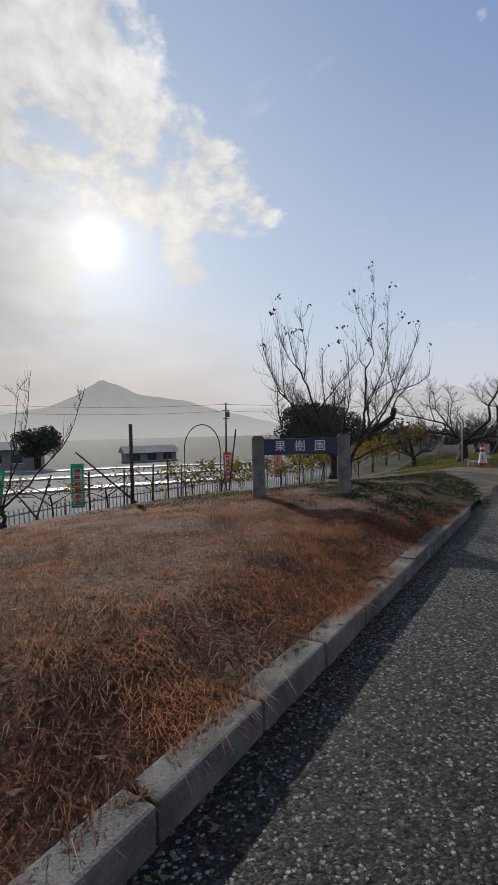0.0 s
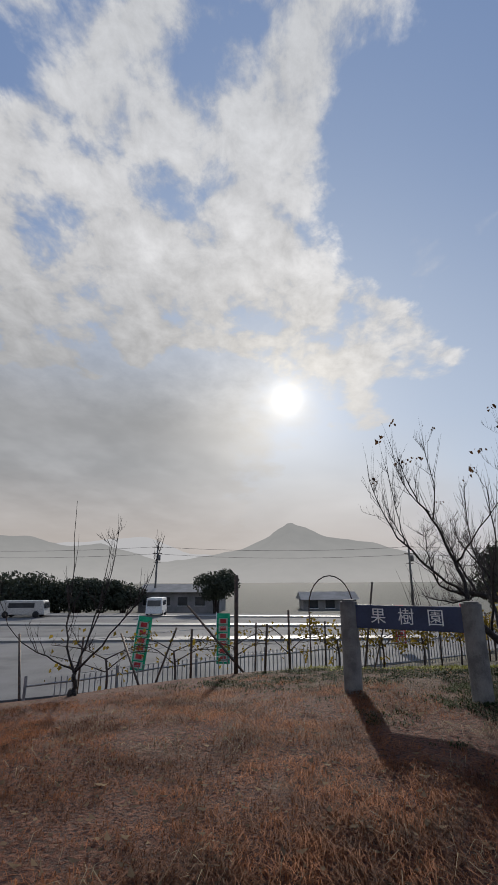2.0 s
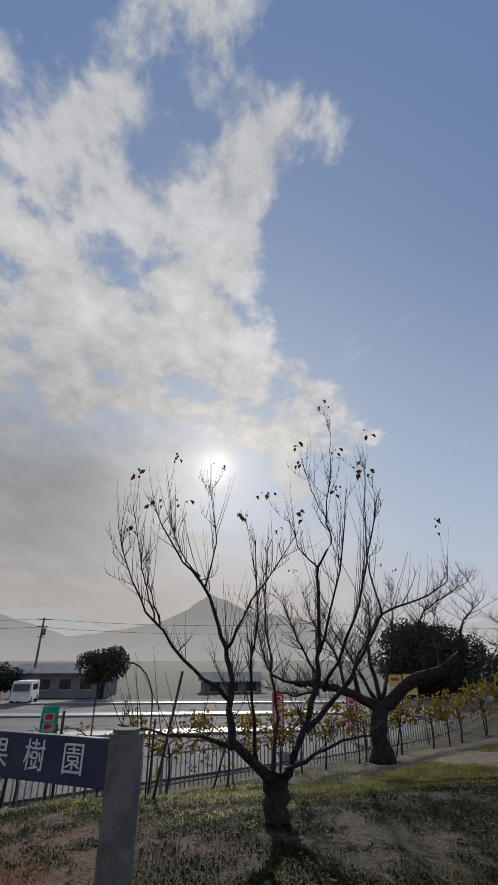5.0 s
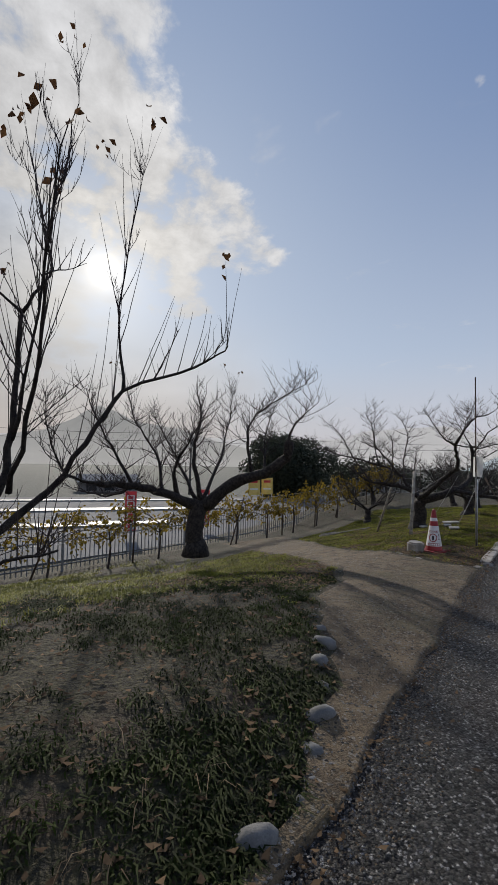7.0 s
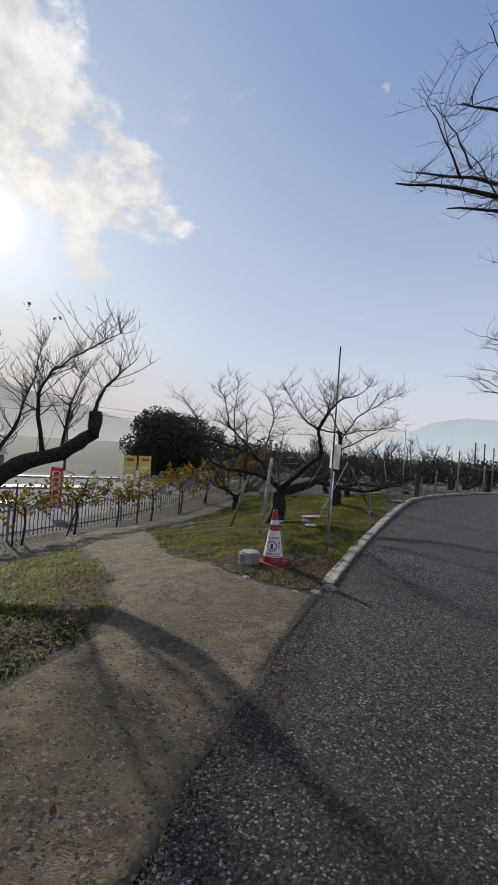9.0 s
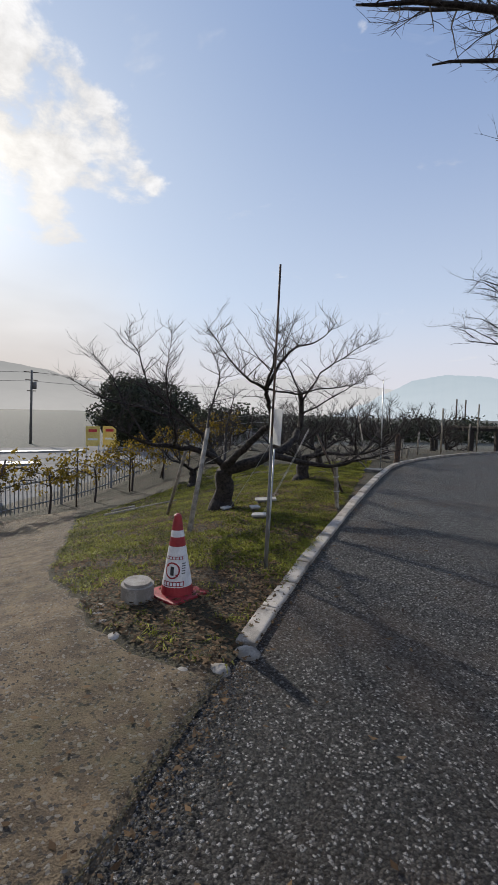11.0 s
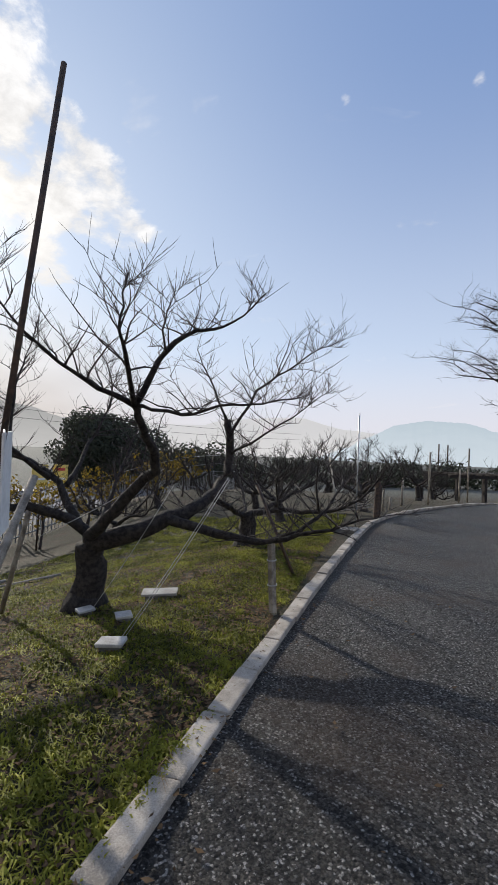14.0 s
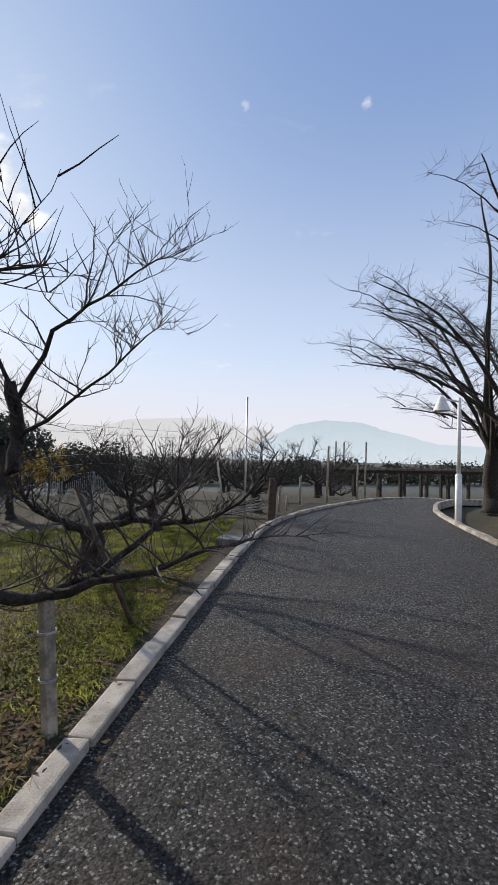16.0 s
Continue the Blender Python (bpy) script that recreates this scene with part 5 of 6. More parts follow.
lamp = tagged(new("street_lamp"), "slim white lamp post on the grass beside the lane", "street lamp")
lamp.matrix_basis = pose(19.6, 11.75, 0.0)
part("lower_tube", rod("lower_tube", (0, 0, -0.1), (0, 0, 1.15), 0.075, M["white"], 14), lamp)
part("upper_tube", rod("upper_tube", (0, 0, 1.15), (0, 0, 2.95), 0.045, M["white"], 14, 0.04), lamp)
part("collar", ring("collar", 1.12, 1.19, 0.085, 0.060, M["white"], 16, 0.02), lamp)
part("arm", rod("arm", (0, 0, 2.86), (-0.40, 0.22, 2.90), 0.022, M["white"], 8), lamp)
part("shade", ring("shade", 2.62, 2.95, 0.20, 0.05, M["white"], 20, 0.02), lamp, "white bell-shaped shade", pose(-0.42, 0.23, 0))


# ---- fence, trellis and vines ----
F0, FD = Vector((-15.0, 4.45)), Vector((0.843, 0.538))


def fence_at(d):
    p = F0 + FD * d
    return p.x, p.y, land(p.x, p.y)


fence = tagged(new("picket_fence"), "pale metal picket fence at the foot of the slope", "fence")
picket = block("picket", (0.024, 0.015, 0.86), M["fence"], 0.003, (0, 0, 0.47))
fpost = round_post("post", 0.035, 1.0, M["fence"], 0.008, 10)
turn = math.degrees(math.atan2(FD.y, FD.x))
d, i = 8.0, 0
rest = []
while d < 44:
    x, y, z = fence_at(d)
    if i % 16 == 0:
        part("post", fpost, fence, "", pose(x, y, z, 0, 0, 0))
    elif 8.5 < d < 43.5:
        part("picket", picket, fence, "", pose(x, y, z, 0, 0, turn))
    d += 0.125
    i += 1
for h in (0.18, 0.78):
    t = Tubes()
    pts = [Vector(fence_at(8 + 36 * k / 60)) + Vector((0, 0, h)) for k in range(61)]
    t.add(pts, [0.02] * 61, 5)
    part("rail", t.mesh("rail", M["fence"]), fence)

trellis = tagged(new("vine_trellis"), "low wire trellis of steel stakes along the fence", "trellis")
back_off = Vector((0.538, -0.843)) * 1.3
wires = []
for k in range(17):
    x, y, z = fence_at(9 + 2.05 * k)
    x, y = x + back_off.x, y + back_off.y
    z = land(x, y)
    lean = 0.5 if k % 3 == 1 else 0.04
    part("stake", rod("stake", (x - lean, y - lean * 0.6, z - 0.05), (x, y, z + 1.45), 0.022, M["dark_steel"], 7), trellis)
    wires.append(Vector((x, y, z)))
for h in (0.75, 1.05, 1.38):
    t = Tubes()
    t.add([p + Vector((0, 0, h)) for p in wires], [0.005] * len(wires), 4)
    part("wire", t.mesh("wire", M["galv"]), trellis)

rnd = random.Random(17)
tubes, tips = Tubes(), []
vine_group = "grape vines on the trellis"
for k in range(17):
    x, y, z = fence_at(9.5 + 1.5 * k)
    x, y = x + back_off.x, y + back_off.y
    z = land(x, y)
    vine = tagged(new("grape_vine"), "grape vine with sparse yellow and brown leaves on the trellis", "vine", vine_group)
    vine.matrix_basis = pose(x, y, z)
    tb, tips = Tubes(), []
    tb.add(curve([(0, 0, -0.05), (0.05, 0.02, 0.5), (0.0, 0, 0.95)], 3), [0.03, 0.03, 0.028, 0.026, 0.025, 0.024, 0.022], 6, 0.1, rnd)
    for s in (-1, 1):
        for h in (0.85, 1.1):
            line = curve([(0, 0, h - 0.15), (s * 0.45, s * 0.28, h + rnd.uniform(-0.05, 0.25)), (s * 0.95, s * 0.6, h + rnd.uniform(0.0, 0.25))], 4)
            tb.add(line, [0.014 - 0.001 * i for i in range(len(line))], 5)
            for q in line[1:]:
                shoot(tb, q, (rnd.gauss(0, 0.5), rnd.gauss(0, 0.5), rnd.uniform(-0.6, 0.8)), rnd.uniform(0.2, 0.55), 0.005, rnd, tips, 0.2, 0.0, 1, 4)
    part("stem", tb.mesh("stem", M["twig"]), vine)
    part("leaves", tris("leaves", leaf_cards(tips, 0.105, rnd, 1 if k < 4 else 6), M["vine_leaf"]), vine, "yellow and brown vine leaves")

# bent hoop, braces and dark pole at the edge of the bank
t = Tubes()
t.add([(-1.90 + 0.42 - 0.42 * math.cos(a), 7.69, 0.80 + 0.58 * math.sin(a)) for a in [math.pi * k / 12 for k in range(13)]], [0.012] * 13, 6)
t.add([(-1.90, 7.69, -0.5), (-1.90, 7.69, 0.8)], [0.012, 0.012], 6)
t.add([(-1.06, 7.69, -0.5), (-1.06, 7.69, 0.8)], [0.012, 0.012], 6)
thing("tunnel_hoop", t.mesh("tunnel_hoop", M["dark_steel"]), "bent steel tunnel hoop standing on the slope", "hoop")
thing("steel_post", rod("steel_post", (-3.10, 6.22, -0.25), (-3.10, 6.22, 1.38), 0.035, M["dark_steel"], 10), "dark steel post at the edge of the bank", "post")
for a, b in (((-3.0, 6.5, -0.2), (-4.2, 7.2, 0.85)), ((-2.3, 7.6, -0.3), (-2.3, 7.6, 0.75)), ((-4.7, 6.3, -0.5), (-5.6, 7.5, 0.3)), ((-6.3, 5.4, -0.5), (-7.0, 6.3, 0.4)), ((-0.95, 7.5, -0.4), (-0.65, 7.8, 1.25)), ((-2.7, 6.9, -0.3), (-2.65, 6.9, 0.55)), ((-3.9, 6.4, -0.35), (-3.9, 6.4, 0.5))):
    thing("stake", rod("stake", a, b, 0.020, M["dark_steel"], 7), "thin dark stake on the slope", "stake", "stakes on the slope")

# ---- car park beyond the fence ----
def sheet(name, pts, z, mat, label):
    n = len(pts)
    v = [(x, y, z) for x, y in pts] + [(x, y, z - 0.3) for x, y in pts]
    f = [tuple(range(n))] + [(i, i + n, (i + 1) % n + n, (i + 1) % n) for i in range(n)]
    tagged(new(name, mesh(name, v, f, mat)), label, "pavement", kind="structure")


sheet("pavement", [(-60, -14), (-13.5, 8.6), (-1.5, 16.3), (13.5, 25.8), (30, 36), (14, 46), (-60, 46)], -1.70, M["lot"], "pale grey asphalt of the car park")
# pale sheets added for the white stripes of glare on the asphalt
for i, (x0, y0, x1, y1, wd) in enumerate(((-40, 19, 4, 25.5, 1.5), (-40, 31, 8, 33, 1.6), (-40, 41, 12, 41, 1.2))):
    sheet("pavement", [(x0, y0), (x1, y1), (x1, y1 + wd), (x0, y0 + wd)], -1.60, M["lot_white"], "pale strip laid across the car park in place of glare")


def banner(x, y, base, rz, green=True):
    b = tagged(new("banner"), "upright green and red cloth banner on a white pole" if green else "upright red and white cloth banner on a pole", "banner", "banners beside the car park")
    b.matrix_basis = pose(x, y, base, 0, 0, rz)
    part("pole", rod("pole", (-0.25, 0, -0.2), (-0.25, 0, 2.0), 0.012, M["white"], 8), b)
    v, f = [], []
    for j in range(9):
        for i in range(4):
            v.append((-0.24 + 0.15 * i, 0.03 * math.sin(j * 0.9 + i), 0.35 + 1.6 * j / 8))
    for j in range(8):
        for i in range(3):
            f.append((j * 4 + i, j * 4 + i + 1, j * 4 + i + 5, j * 4 + i + 4))
    cloth = part("cloth", mesh("cloth", v, f, M["green_cloth"] if green else M["red_cloth"], True), b)
    sol = cloth.modifiers.new("thick", "SOLIDIFY")
    sol.thickness = 0.004
    for j in range(6):
        part("printed_bar", block("printed_bar", (0.31, 0.004, 0.20), M["banner_white"] if green else M["white"], 0.002), b, "", pose(-0.02, -0.045, 0.52 + j * 0.235))
        part("printed_bar", block("printed_bar", (0.20, 0.004, 0.13), M["red_cloth"], 0.002), b, "", pose(-0.02, -0.051, 0.53 + j * 0.235))
    return b


banner(-7.4, 13.4, -1.72, 4).rotation_euler[1] = radians(7)
banner(-4.9, 14.9, -1.72, 6)
banner(2.0, 21.0, -1.72, 0, False)
banner(5.3, 22.5, -1.72, -15, False)
for x, y in ((11.2, 34.8), (12.4, 35.4)):
    s = tagged(new("yellow_board"), "yellow notice board standing in the car park", "board", "yellow boards")
    s.matrix_basis = pose(x, y, -1.72, 0, 0, -15)
    part("panel", block("panel", (0.85, 0.05, 1.25), M["yellow"], 0.01), s, "yellow panel", pose(0, 0, 1.55))
    part("printed_bar", block("printed_bar", (0.5, 0.01, 0.18), M["red_cloth"], 0.002), s, "", pose(0, -0.032, 1.9))
    part("printed_bar", block("printed_bar", (0.6, 0.01, 0.12), M["white"], 0.002), s, "", pose(0, -0.032, 1.35))
    for dx in (-0.35, 0.35):
        part("leg", rod("leg", (dx, 0, -0.05), (dx, 0, 1.0), 0.03, M["galv"], 8), s)


def low_building(x, y, z, lx, ly, h, label, rz=0):
    b = tagged(new("building"), label, "building")
    b.matrix_basis = pose(x, y, z, 0, 0, rz)
    part("wall", block("wall", (lx, ly, h), M["wall"], 0.02), b, "", pose(0, 0, h / 2))
    bm = bmesh.new()
    bmesh.ops.create_cube(bm, size=1)
    for v in bm.verts:
        top = v.co.z > 0
        v.co = Vector((v.co.x * (lx + 0.8), v.co.y * (0.12 if top else ly + 1.0), 0.95 if top else 0.0))
    part("roof", shape("roof", bm, M["roof"], 0.02), b, "pale sheet-metal roof", pose(0, 0, h))
    n = int(lx / 2.2)
    for i in range(n):
        wn = part("window", block("window", (1.2, 0.10, 1.0), M["glass"], 0.01), b, "dark window", pose(-lx / 2 + 1.3 + i * 2.2, -ly / 2 - 0.01, h * 0.55))
        part("sill", block("sill", (1.35, 0.16, 0.07), M["white"], 0.01), wn, "", pose(0, -0.03, -0.54))
    return b


low_building(-18.5, 60, -2.3, 10, 6, 2.4, "low grey building with a pale sheet roof beyond the car park")
low_building(0, 66, -2.3, 7, 5, 1.3, "small pale-roofed building in the hazy distance", 8)
low_building(-44, 62, -2.3, 12, 6, 2.6, "long low grey building beyond the car park", 5)


def vehicle(x, y, rz, mat, label, long=3.6, high=1.6):
    c = tagged(new("van"), label, "vehicle", "parked vehicles")
    c.matrix_basis = pose(x, y, -1.70, 0, 0, rz)
    bm = bmesh.new()
    bmesh.ops.create_cube(bm, size=1)
    bmesh.ops.subdivide_edges(bm, edges=bm.edges[:], cuts=2, use_grid_fill=True)
    for v in bm.verts:
        up = v.co.z + 0.5
        v.co = Vector((v.co.x * long * (1 - 0.10 * up), v.co.y * 1.5 * (1 - 0.08 * up), 0.25 + up * (high - 0.25)))
    part("body", shape("body", bm, mat, 0.04), c)
    part("windscreen", block("windscreen", (0.05, 1.2, 0.5), M["glass"], 0.01), c, "dark glass", pose(long / 2 - 0.06, 0, high * 0.72, 0, -8, 0))
    for s in (-1, 1):
        part("side_window", block("side_window", (long * 0.55, 0.03, 0.42), M["glass"], 0.01), c, "dark glass", pose(0, s * 0.71, high * 0.72))
    for dx in (-0.32, 0.32):
        for s in (-1, 1):
            part("wheel", rod("wheel", (dx * long, s * 0.58, 0.28), (dx * long, s * 0.76, 0.28), 0.28, M["rubber"], 18), c, "black tyre")
    return c


vehicle(-16.5, 43.0, -80, M["white"], "white van parked in front of the low building")
vehicle(-28.0, 40.0, 10, M["galv"], "silver car parked at the far side of the car park", 4.2, 1.45)


def utility_pole(x, y, z, top, label):
    p = tagged(new("utility_pole"), label, "utility pole", "utility poles")
    p.matrix_basis = pose(x, y, z)
    h = top - z
    part("pole", rod("pole", (0, 0, -0.3), (0.15, 0, h), 0.15, M["post"], 12, 0.10), p)
    for dz in (0.1, 0.9, 2.0):
        part("cross_arm", block("cross_arm", (1.5 - dz * 0.3, 0.09, 0.09), M["dark_steel"], 0.01), p, "", pose(0.12, 0, h - 0.1 - dz, 0, 0, 20))
    part("transformer", rod("transformer", (0.4, -0.1, h - 1.9), (0.4, -0.1, h - 1.2), 0.2, M["post"], 12), p)
    return p


utility_pole(-21.9, 58.4, -2.3, 5.9, "concrete utility pole with cross arms and a transformer")
utility_pole(9.6, 57.0, -2.3, 5.4, "slim utility pole in the haze")
utility_pole(-62, 62, -2.3, 6.5, "utility pole at the far end of the car park")
for dz in (0.0, -0.9):
    t = Tubes()
    line = []
    for (a, b) in (((-62, 62, 6.3 + dz), (-21.9, 58.4, 5.75 + dz)), ((-21.9, 58.4, 5.75 + dz), (9.6, 57, 5.2 + dz)), ((9.6, 57, 5.2 + dz), (60, 66, 5.5 + dz))):
        for k in range(8):
            q = k / 8
            line.append(Vector(a).lerp(Vector(b), q) - Vector((0, 0, 1.2 * 4 * q * (1 - q) * 0.4)))
    t.add(line, [0.018] * len(line), 4)
    thing("power_line", t.mesh("power_line", M["black"]), "sagging power line between the utility poles", "cable", "power lines")
for x, y in ((79.5, 58.0), (82.8, 58.5)):
    thing("far_mast", rod("far_mast", (x, y, -2.3), (x, y, 5.0), 0.13, M["dark_steel"], 8), "thin mast above the distant hedge", "mast", "far masts")

# ---- pergola at the end of the lane ----
pergola = tagged(new("pergola"), "long dark timber pergola with vines at the end of the lane", "pergola")
pergola.matrix_basis = pose(39.0, 22.6, land(39.0, 22.6) - 0.05, 0, 0, -18)
for i in range(7):
    for j in (0, 1):
        part("post", block("post", (0.18, 0.18, 2.1), M["bark"], 0.015), pergola, "", pose(-6 + 2.0 * i, j * 2.4 - 1.2, 1.0))
for j in (0, 1):
    part("beam", block("beam", (13.2, 0.16, 0.2), M["bark"], 0.015), pergola, "", pose(0, j * 2.4 - 1.2, 2.13))
for i in range(22):
    part("rafter", block("rafter", (0.09, 3.2, 0.11), M["bark"], 0.01), pergola, "", pose(-6.3 + 0.6 * i, 0, 2.28))
rnd = random.Random(31)
tb, tips = Tubes(), []
for i in range(70):
    shoot(tb, (rnd.uniform(-6.3, 6.3), rnd.uniform(-1.4, 1.4), 2.33), (rnd.gauss(0, 1), rnd.gauss(0, 1), 0.25), rnd.uniform(0.6, 1.6), 0.014, rnd, tips, 0.25, -0.05, 3, 5)
part("climbing_growth", tb.mesh("climbing_growth", M["twig"]), pergola, "bare climbing stems")

# ---- grass and litter ----
def blades(n, where, length, width, lean, seed, tuft=0.0):
    """Corners of bent grass blades, two faces each, at the random places that where() accepts."""
    rs = np.random.RandomState(seed)
    x, y = where(rs, n)
    if tuft:
        # blades gather round shared crowns
        pick = rs.randint(0, max(1, len(x) // 9), len(x))
        x, y = x[pick] + rs.normal(0, tuft, len(x)), y[pick] + rs.normal(0, tuft, len(x))
    keep = (beside_np(x, y)[0] > 0.06) & ~on_path_np(x, y)
    x, y = x[keep], y[keep]
    n = len(x)
    z = land_np(x, y)
    a, l, tilt = rs.uniform(0, 2 * np.pi, n), length * rs.uniform(0.4, 1.35, n), lean * rs.uniform(0.3, 1.5, n)
    ca, sa = np.cos(a), np.sin(a)
    px, py = -sa * width * 0.5, ca * width * 0.5
    mx, my, mz = x + ca * l * 0.3 * tilt, y + sa * l * 0.3 * tilt, z + l * 0.55
    tx, ty, tz = x + ca * l * 0.9 * tilt, y + sa * l * 0.9 * tilt, z + l * np.maximum(0.15, 1 - 0.55 * tilt)
    low = z - 0.01
    rows = [x - px, y - py, low, mx + px, my + py, mz, tx, ty, tz, mx - px, my - py, mz]
    return np.stack(rows, 1).reshape(-1, 3)


def on_path_np(x, y):
    yy = np.linspace(2.2, 16.5, 300)
    sides = np.array([path_sides(v) for v in yy])
    return (y > 2.2) & (y < 16.5) & (x > np.interp(y, yy, sides[:, 0])) & (x < np.interp(y, yy, sides[:, 1]))


U, N = (0.748, 0.664), (-0.664, 0.748)


def spot(a, s):
    return -3.1 + U[0] * a + N[0] * s, -1.71 + U[1] * a + N[1] * s


def zone(a0, a1, s1, test, power=1.7):
    def where(rs, n):
        a = rs.uniform(a0, a1, n)
        s = 0.04 + (s1 - 0.04) * rs.uniform(size=n) ** power
        x, y = spot(a, s)
        keep = rs.uniform(size=n) < test(a, x, y)
        return x[keep], y[keep]
    return where


def dead(a, x, y):
    return ease_np(-(a + 1.3 * rolls(x, y)), -5.3, -3.4) * np.clip(0.62 + 0.8 * rolls(x, y, 1.7, 5.0) + 0.3 * rolls(x, y, 6.0, 1.0), 0.06, 1)


def alive(a, x, y):
    clump = 0.40 + 0.85 * rolls(x, y, 1.5, 3.0) + 0.60 * rolls(x, y, 4.5, 9.0) + 0.35 * rolls(x, y, 11.0, 2.0) + 0.40 * ease_np(a, 12, 15.5)
    point = np.hypot(x - 5.95, y - 6.95)
    return np.clip(clump, 0, 1) * ease_np(a + 1.0 * rolls(x, y), 3.4, 6.0) * (0.10 + 0.90 * ease_np(point + 0.3 * rolls(x, y, 3.0), 0.7, 1.7))


def pale(a, x, y):
    return np.clip(0.25 + 0.9 * rolls(x, y, 1.2, 6.0), 0.05, 1) * np.where(a < 6, 1.0, 0.12)


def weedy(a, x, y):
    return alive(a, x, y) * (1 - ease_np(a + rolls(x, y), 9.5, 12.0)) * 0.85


def lawn(a, x, y):
    return alive(a, x, y) * ease_np(a + rolls(x, y), 9.0, 11.5)


rust = blades(330000, zone(-4.5, 6.5, 5.0, dead, 1.9), 0.050, 0.0030, 1.9, 1, 0.03)
tagged(new("dead_grass", tris("dead_grass", rust, M["rust_grass"])), "rust-red dead grass on the bank above the kerb", "grass", kind="stuff")
straw = blades(26000, zone(-4.5, 20.0, 4.0, pale), 0.085, 0.0035, 1.9, 2, 0.06)
tagged(new("straw", tris("straw", straw, M["straw"])), "bleached straw lying over the grass", "grass", kind="stuff")
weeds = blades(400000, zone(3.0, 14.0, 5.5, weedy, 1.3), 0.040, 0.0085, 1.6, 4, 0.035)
tagged(new("weeds", tris("weeds", weeds, M["weeds"])), "dark low weeds on the bank, with dim light put into their colour", "weeds", kind="stuff")
green = blades(420000, zone(9.0, 25.0, 5.5, lawn, 1.35), 0.050, 0.0085, 1.3, 3, 0.025)
tagged(new("grass", tris("grass", green, M["green_grass"])), "patchy green and yellow winter grass under the trees", "grass", kind="stuff")


def lush(a, x, y):
    return np.clip(0.5 + 0.9 * rolls(x, y, 0.9, 1.0), 0, 1) * ease_np(a + rolls(x, y), 6.0, 8.5) * (1 - ease_np(a, 12.0, 14.5))


def outer(rs, n):
    x, y = zone(6.0, 15.0, 8.5, lush, 0.75)(rs, n)
    keep = beside_np(x, y)[0] > 2.6
    return x[keep], y[keep]


tall = blades(110000, outer, 0.085, 0.0075, 1.2, 14, 0.05)
tagged(new("long_grass", tris("long_grass", tall, M["green_grass"])), "longer fresh green grass at the brow of the bank", "grass", kind="stuff")


def litter(n, where, size, seed):
    rs = np.random.RandomState(seed)
    x, y = where(rs, n)
    n = len(x)
    s_, a_ = beside_np(x, y)
    z = np.maximum(land_np(x, y), np.where(s_ < 0.3, road_z(a_) + 0.004, -9)) + rs.uniform(0.008, 0.03, n)
    a, s = rs.uniform(0, 6.283, n), size * rs.uniform(0.5, 1.4, n)
    ca, sa, b = np.cos(a) * s, np.sin(a) * s, rs.uniform(0.0, 0.8, n) * s
    rows = [x - ca, y - sa, z + b * 0.4, x + sa * 0.5, y - ca * 0.5, z, x + ca, y + sa, z + b, x - sa * 0.5, y + ca * 0.5, z + 0.2 * b]
    return np.stack(rows, 1).reshape(-1, 3)


def leafy_ground(a, x, y):
    bare = np.clip(1.15 - 0.9 * alive(a, x, y), 0.25, 1)
    return np.where(on_path_np(x, y), 0.01, np.where(a < 4, 0.16, np.where(a < 9.5, 0.35 * bare, bare)))


tagged(new("leaf_litter", tris("leaf_litter", litter(70000, zone(-4.5, 21.0, 5.5, leafy_ground, 1.4), 0.021, 5), M["litter"])), "dry curled leaves scattered over the grass", "leaves", kind="stuff")



def fallen(a, x, y):
    return leafy_ground(a, x, y) * ease_np(a, 9.5, 11.0)


tagged(new("leaf_litter", tris("leaf_litter", litter(13000, zone(9.0, 20.0, 3.6, fallen, 1.0), 0.021, 18), M["litter"])), "larger curled brown leaves lying under the propped tree", "leaves", kind="stuff")


def on_road(rs, n):
    a = rs.uniform(-4, 22, n)
    s = -0.03 - 1.9 * rs.uniform(size=n) ** 2.4
    return spot(a, s)


def on_earth(rs, n):
    y = rs.uniform(2.4, 14, n)
    t = np.array([path_sides(v) for v in y])
    f = rs.uniform(-0.03, 1.05, n)
    return t[:, 0] + (t[:, 1] - t[:, 0]) * f, y


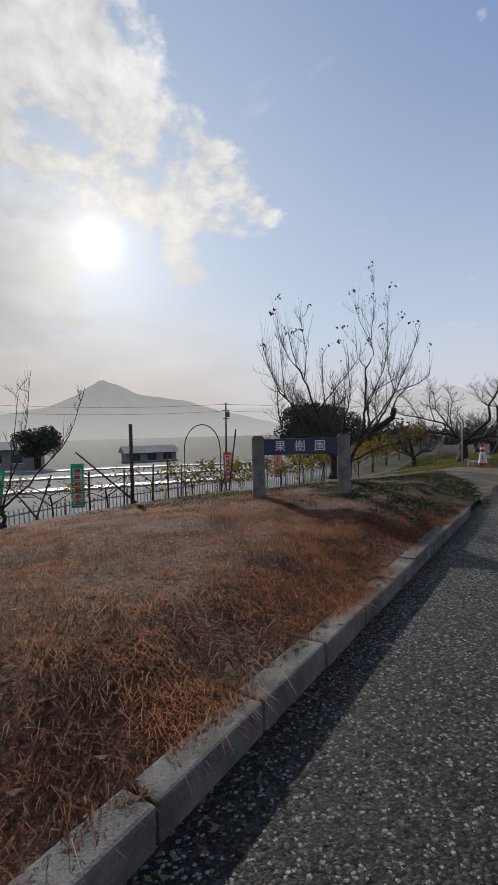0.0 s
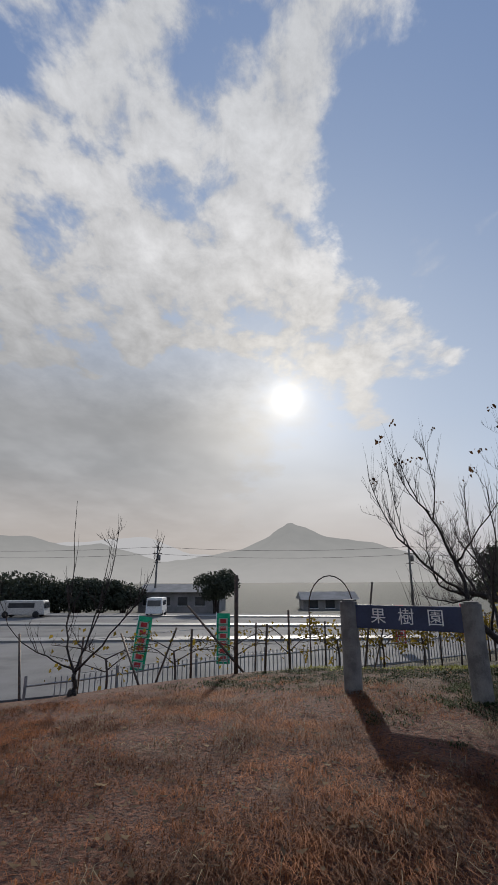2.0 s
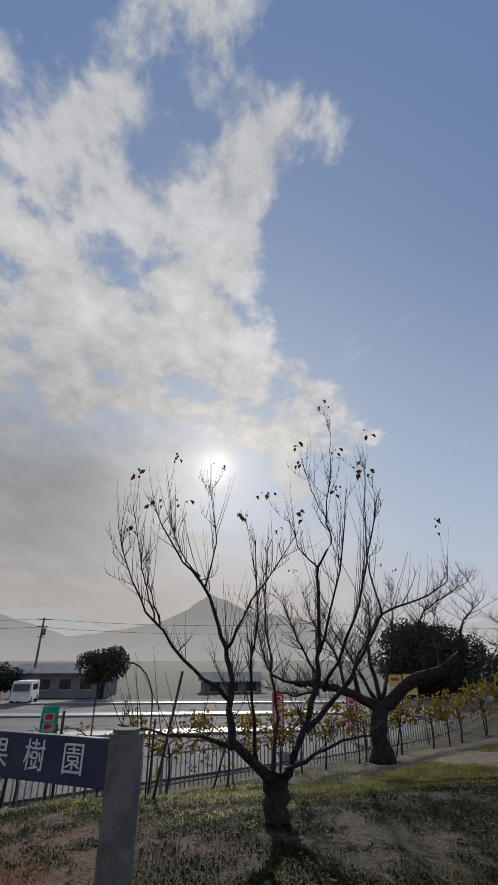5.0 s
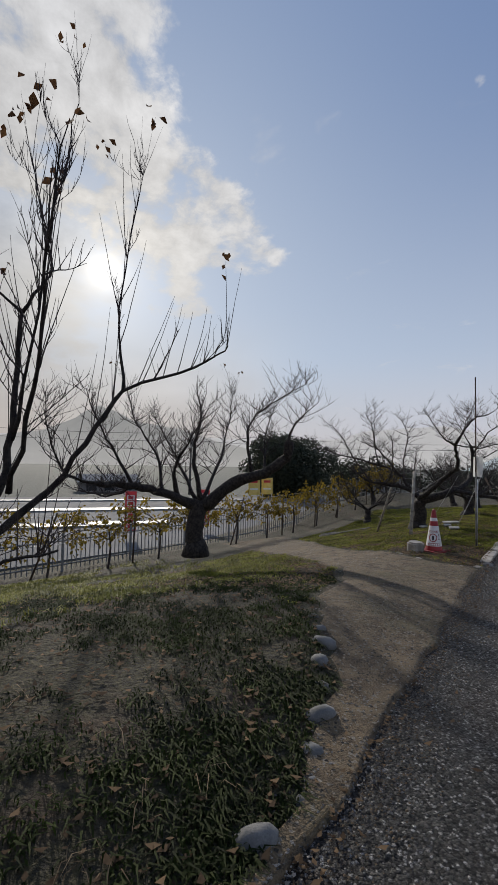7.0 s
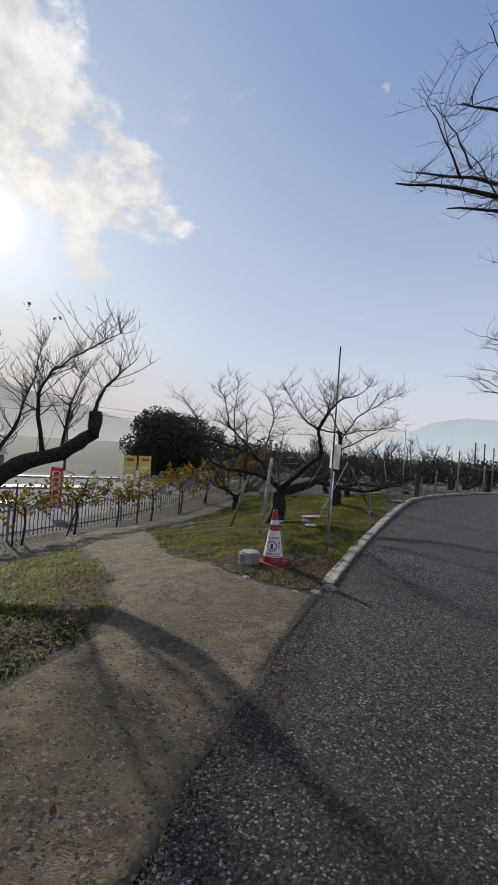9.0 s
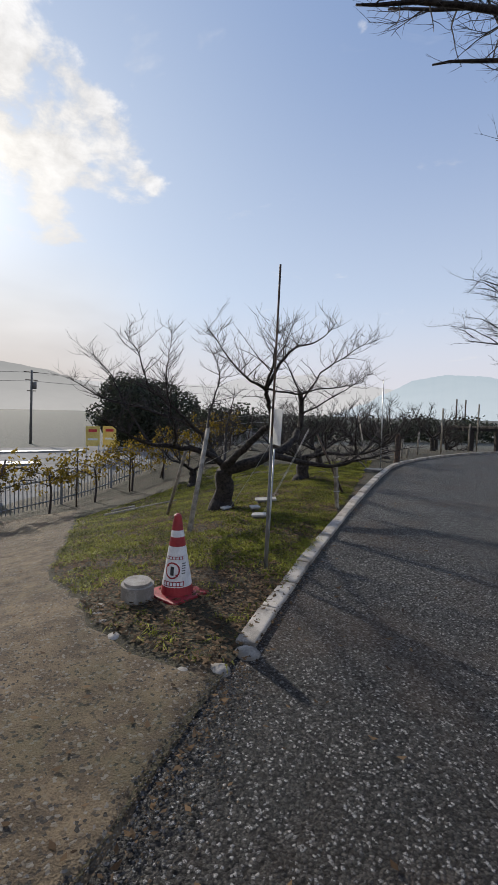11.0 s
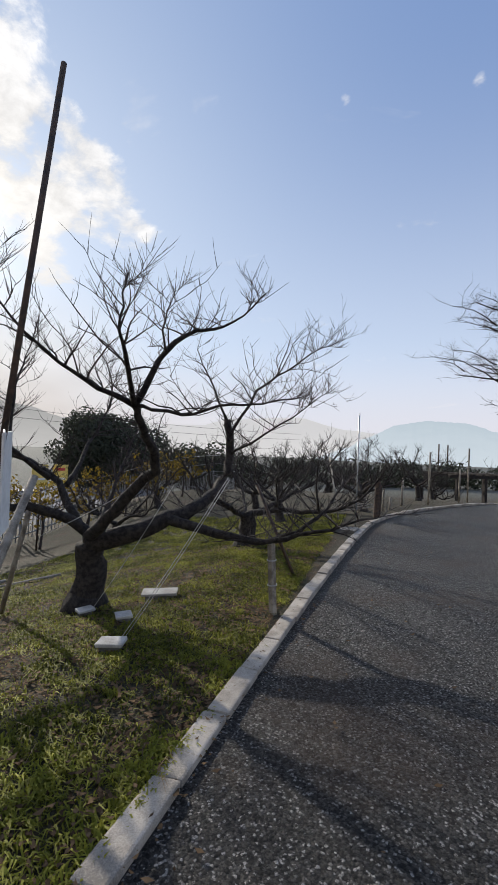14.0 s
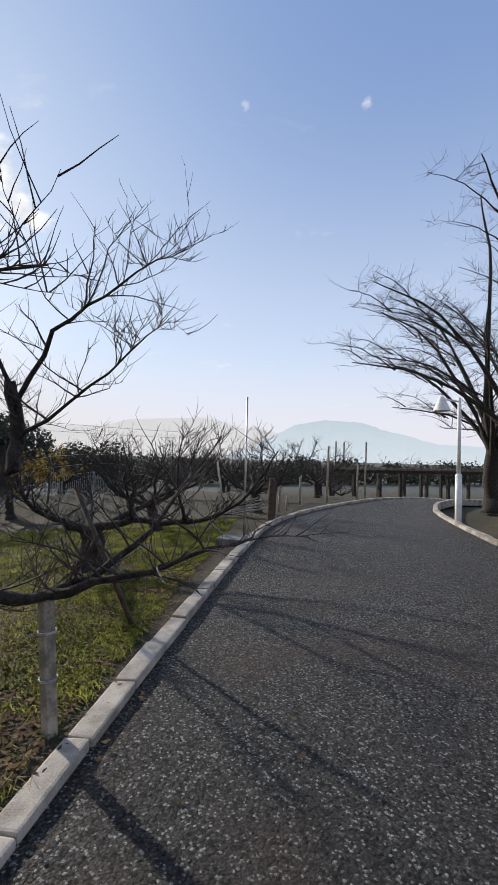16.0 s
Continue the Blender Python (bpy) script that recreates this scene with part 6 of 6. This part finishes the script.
def pebbles(n, where, size, seed, lift):
    """Small angular stones, each a squat eight-sided lump."""
    rs = np.random.RandomState(seed)
    x, y = where(rs, n)
    s_, a_ = beside_np(x, y)
    z = np.maximum(land_np(x, y), np.where(s_ < 0.3, road_z(a_) + 0.003, -9)) + lift
    out = []
    s = size * rs.uniform(0.4, 1.5, len(x)) ** 1.5
    a = rs.uniform(0, 6.28, len(x))
    ring_ = [(x + np.cos(a + k * 1.5708 + 0.3 * np.sin(7 * a + k)) * s, y + np.sin(a + k * 1.5708) * s * 0.8, z) for k in range(4)]
    top_ = (x + 0.2 * s, y, z + s * 0.7)
    for k in range(4):
        p, q = ring_[k], ring_[(k + 1) % 4]
        out.append(np.stack([*p, *q, *top_], 1))
    return np.stack(out, 1).reshape(-1, 3)


tagged(new("gravel", tris("gravel", pebbles(7000, on_earth, 0.0048, 8, 0.012), M["stone"], 3)), "loose grit and pebbles on the earth path", "gravel", kind="stuff")
tagged(new("path_litter", tris("path_litter", litter(170, on_earth, 0.014, 12), M["litter"])), "dry leaves on the earth path", "leaves", kind="stuff")
tagged(new("road_grit", tris("road_grit", pebbles(6000, on_road, 0.0045, 9, 0.0), M["stone"], 3)), "loose pale grit along the edge of the lane", "gravel", kind="stuff")
tagged(new("road_litter", tris("road_litter", litter(420, on_road, 0.020, 6), M["litter"])), "dry leaves blown along the edge of the lane", "leaves", kind="stuff")


def gutter(rs, n):
    a = rs.uniform(-4, 22, n)
    x, y = spot(a, -0.01 - 0.10 * rs.uniform(size=n) ** 1.5)
    return x, y


tagged(new("gutter_litter", tris("gutter_litter", litter(1500, gutter, 0.014, 15), M["litter"])), "fine leaf scraps gathered in the gutter", "leaves", kind="stuff")


def ragged(rs, n):
    """Places scattered about the worn edge between lane and earth path."""
    y = rs.uniform(2.4, 6.4, n)
    t = np.array([path_sides(v)[1] for v in y])
    return t + rs.normal(0.02, 0.19, n), y


for label, mat_key, size, seed in (("dark asphalt chips crumbled from the edge of the lane", "chip", 0.0042, 21), ("brown earth crumbs strewn over the edge of the lane", "crumb", 0.0048, 22)):
    tagged(new("edge_grit", tris("edge_grit", pebbles(5500, ragged, size, seed, 0.008), M[mat_key], 3)), label, "gravel", kind="stuff")
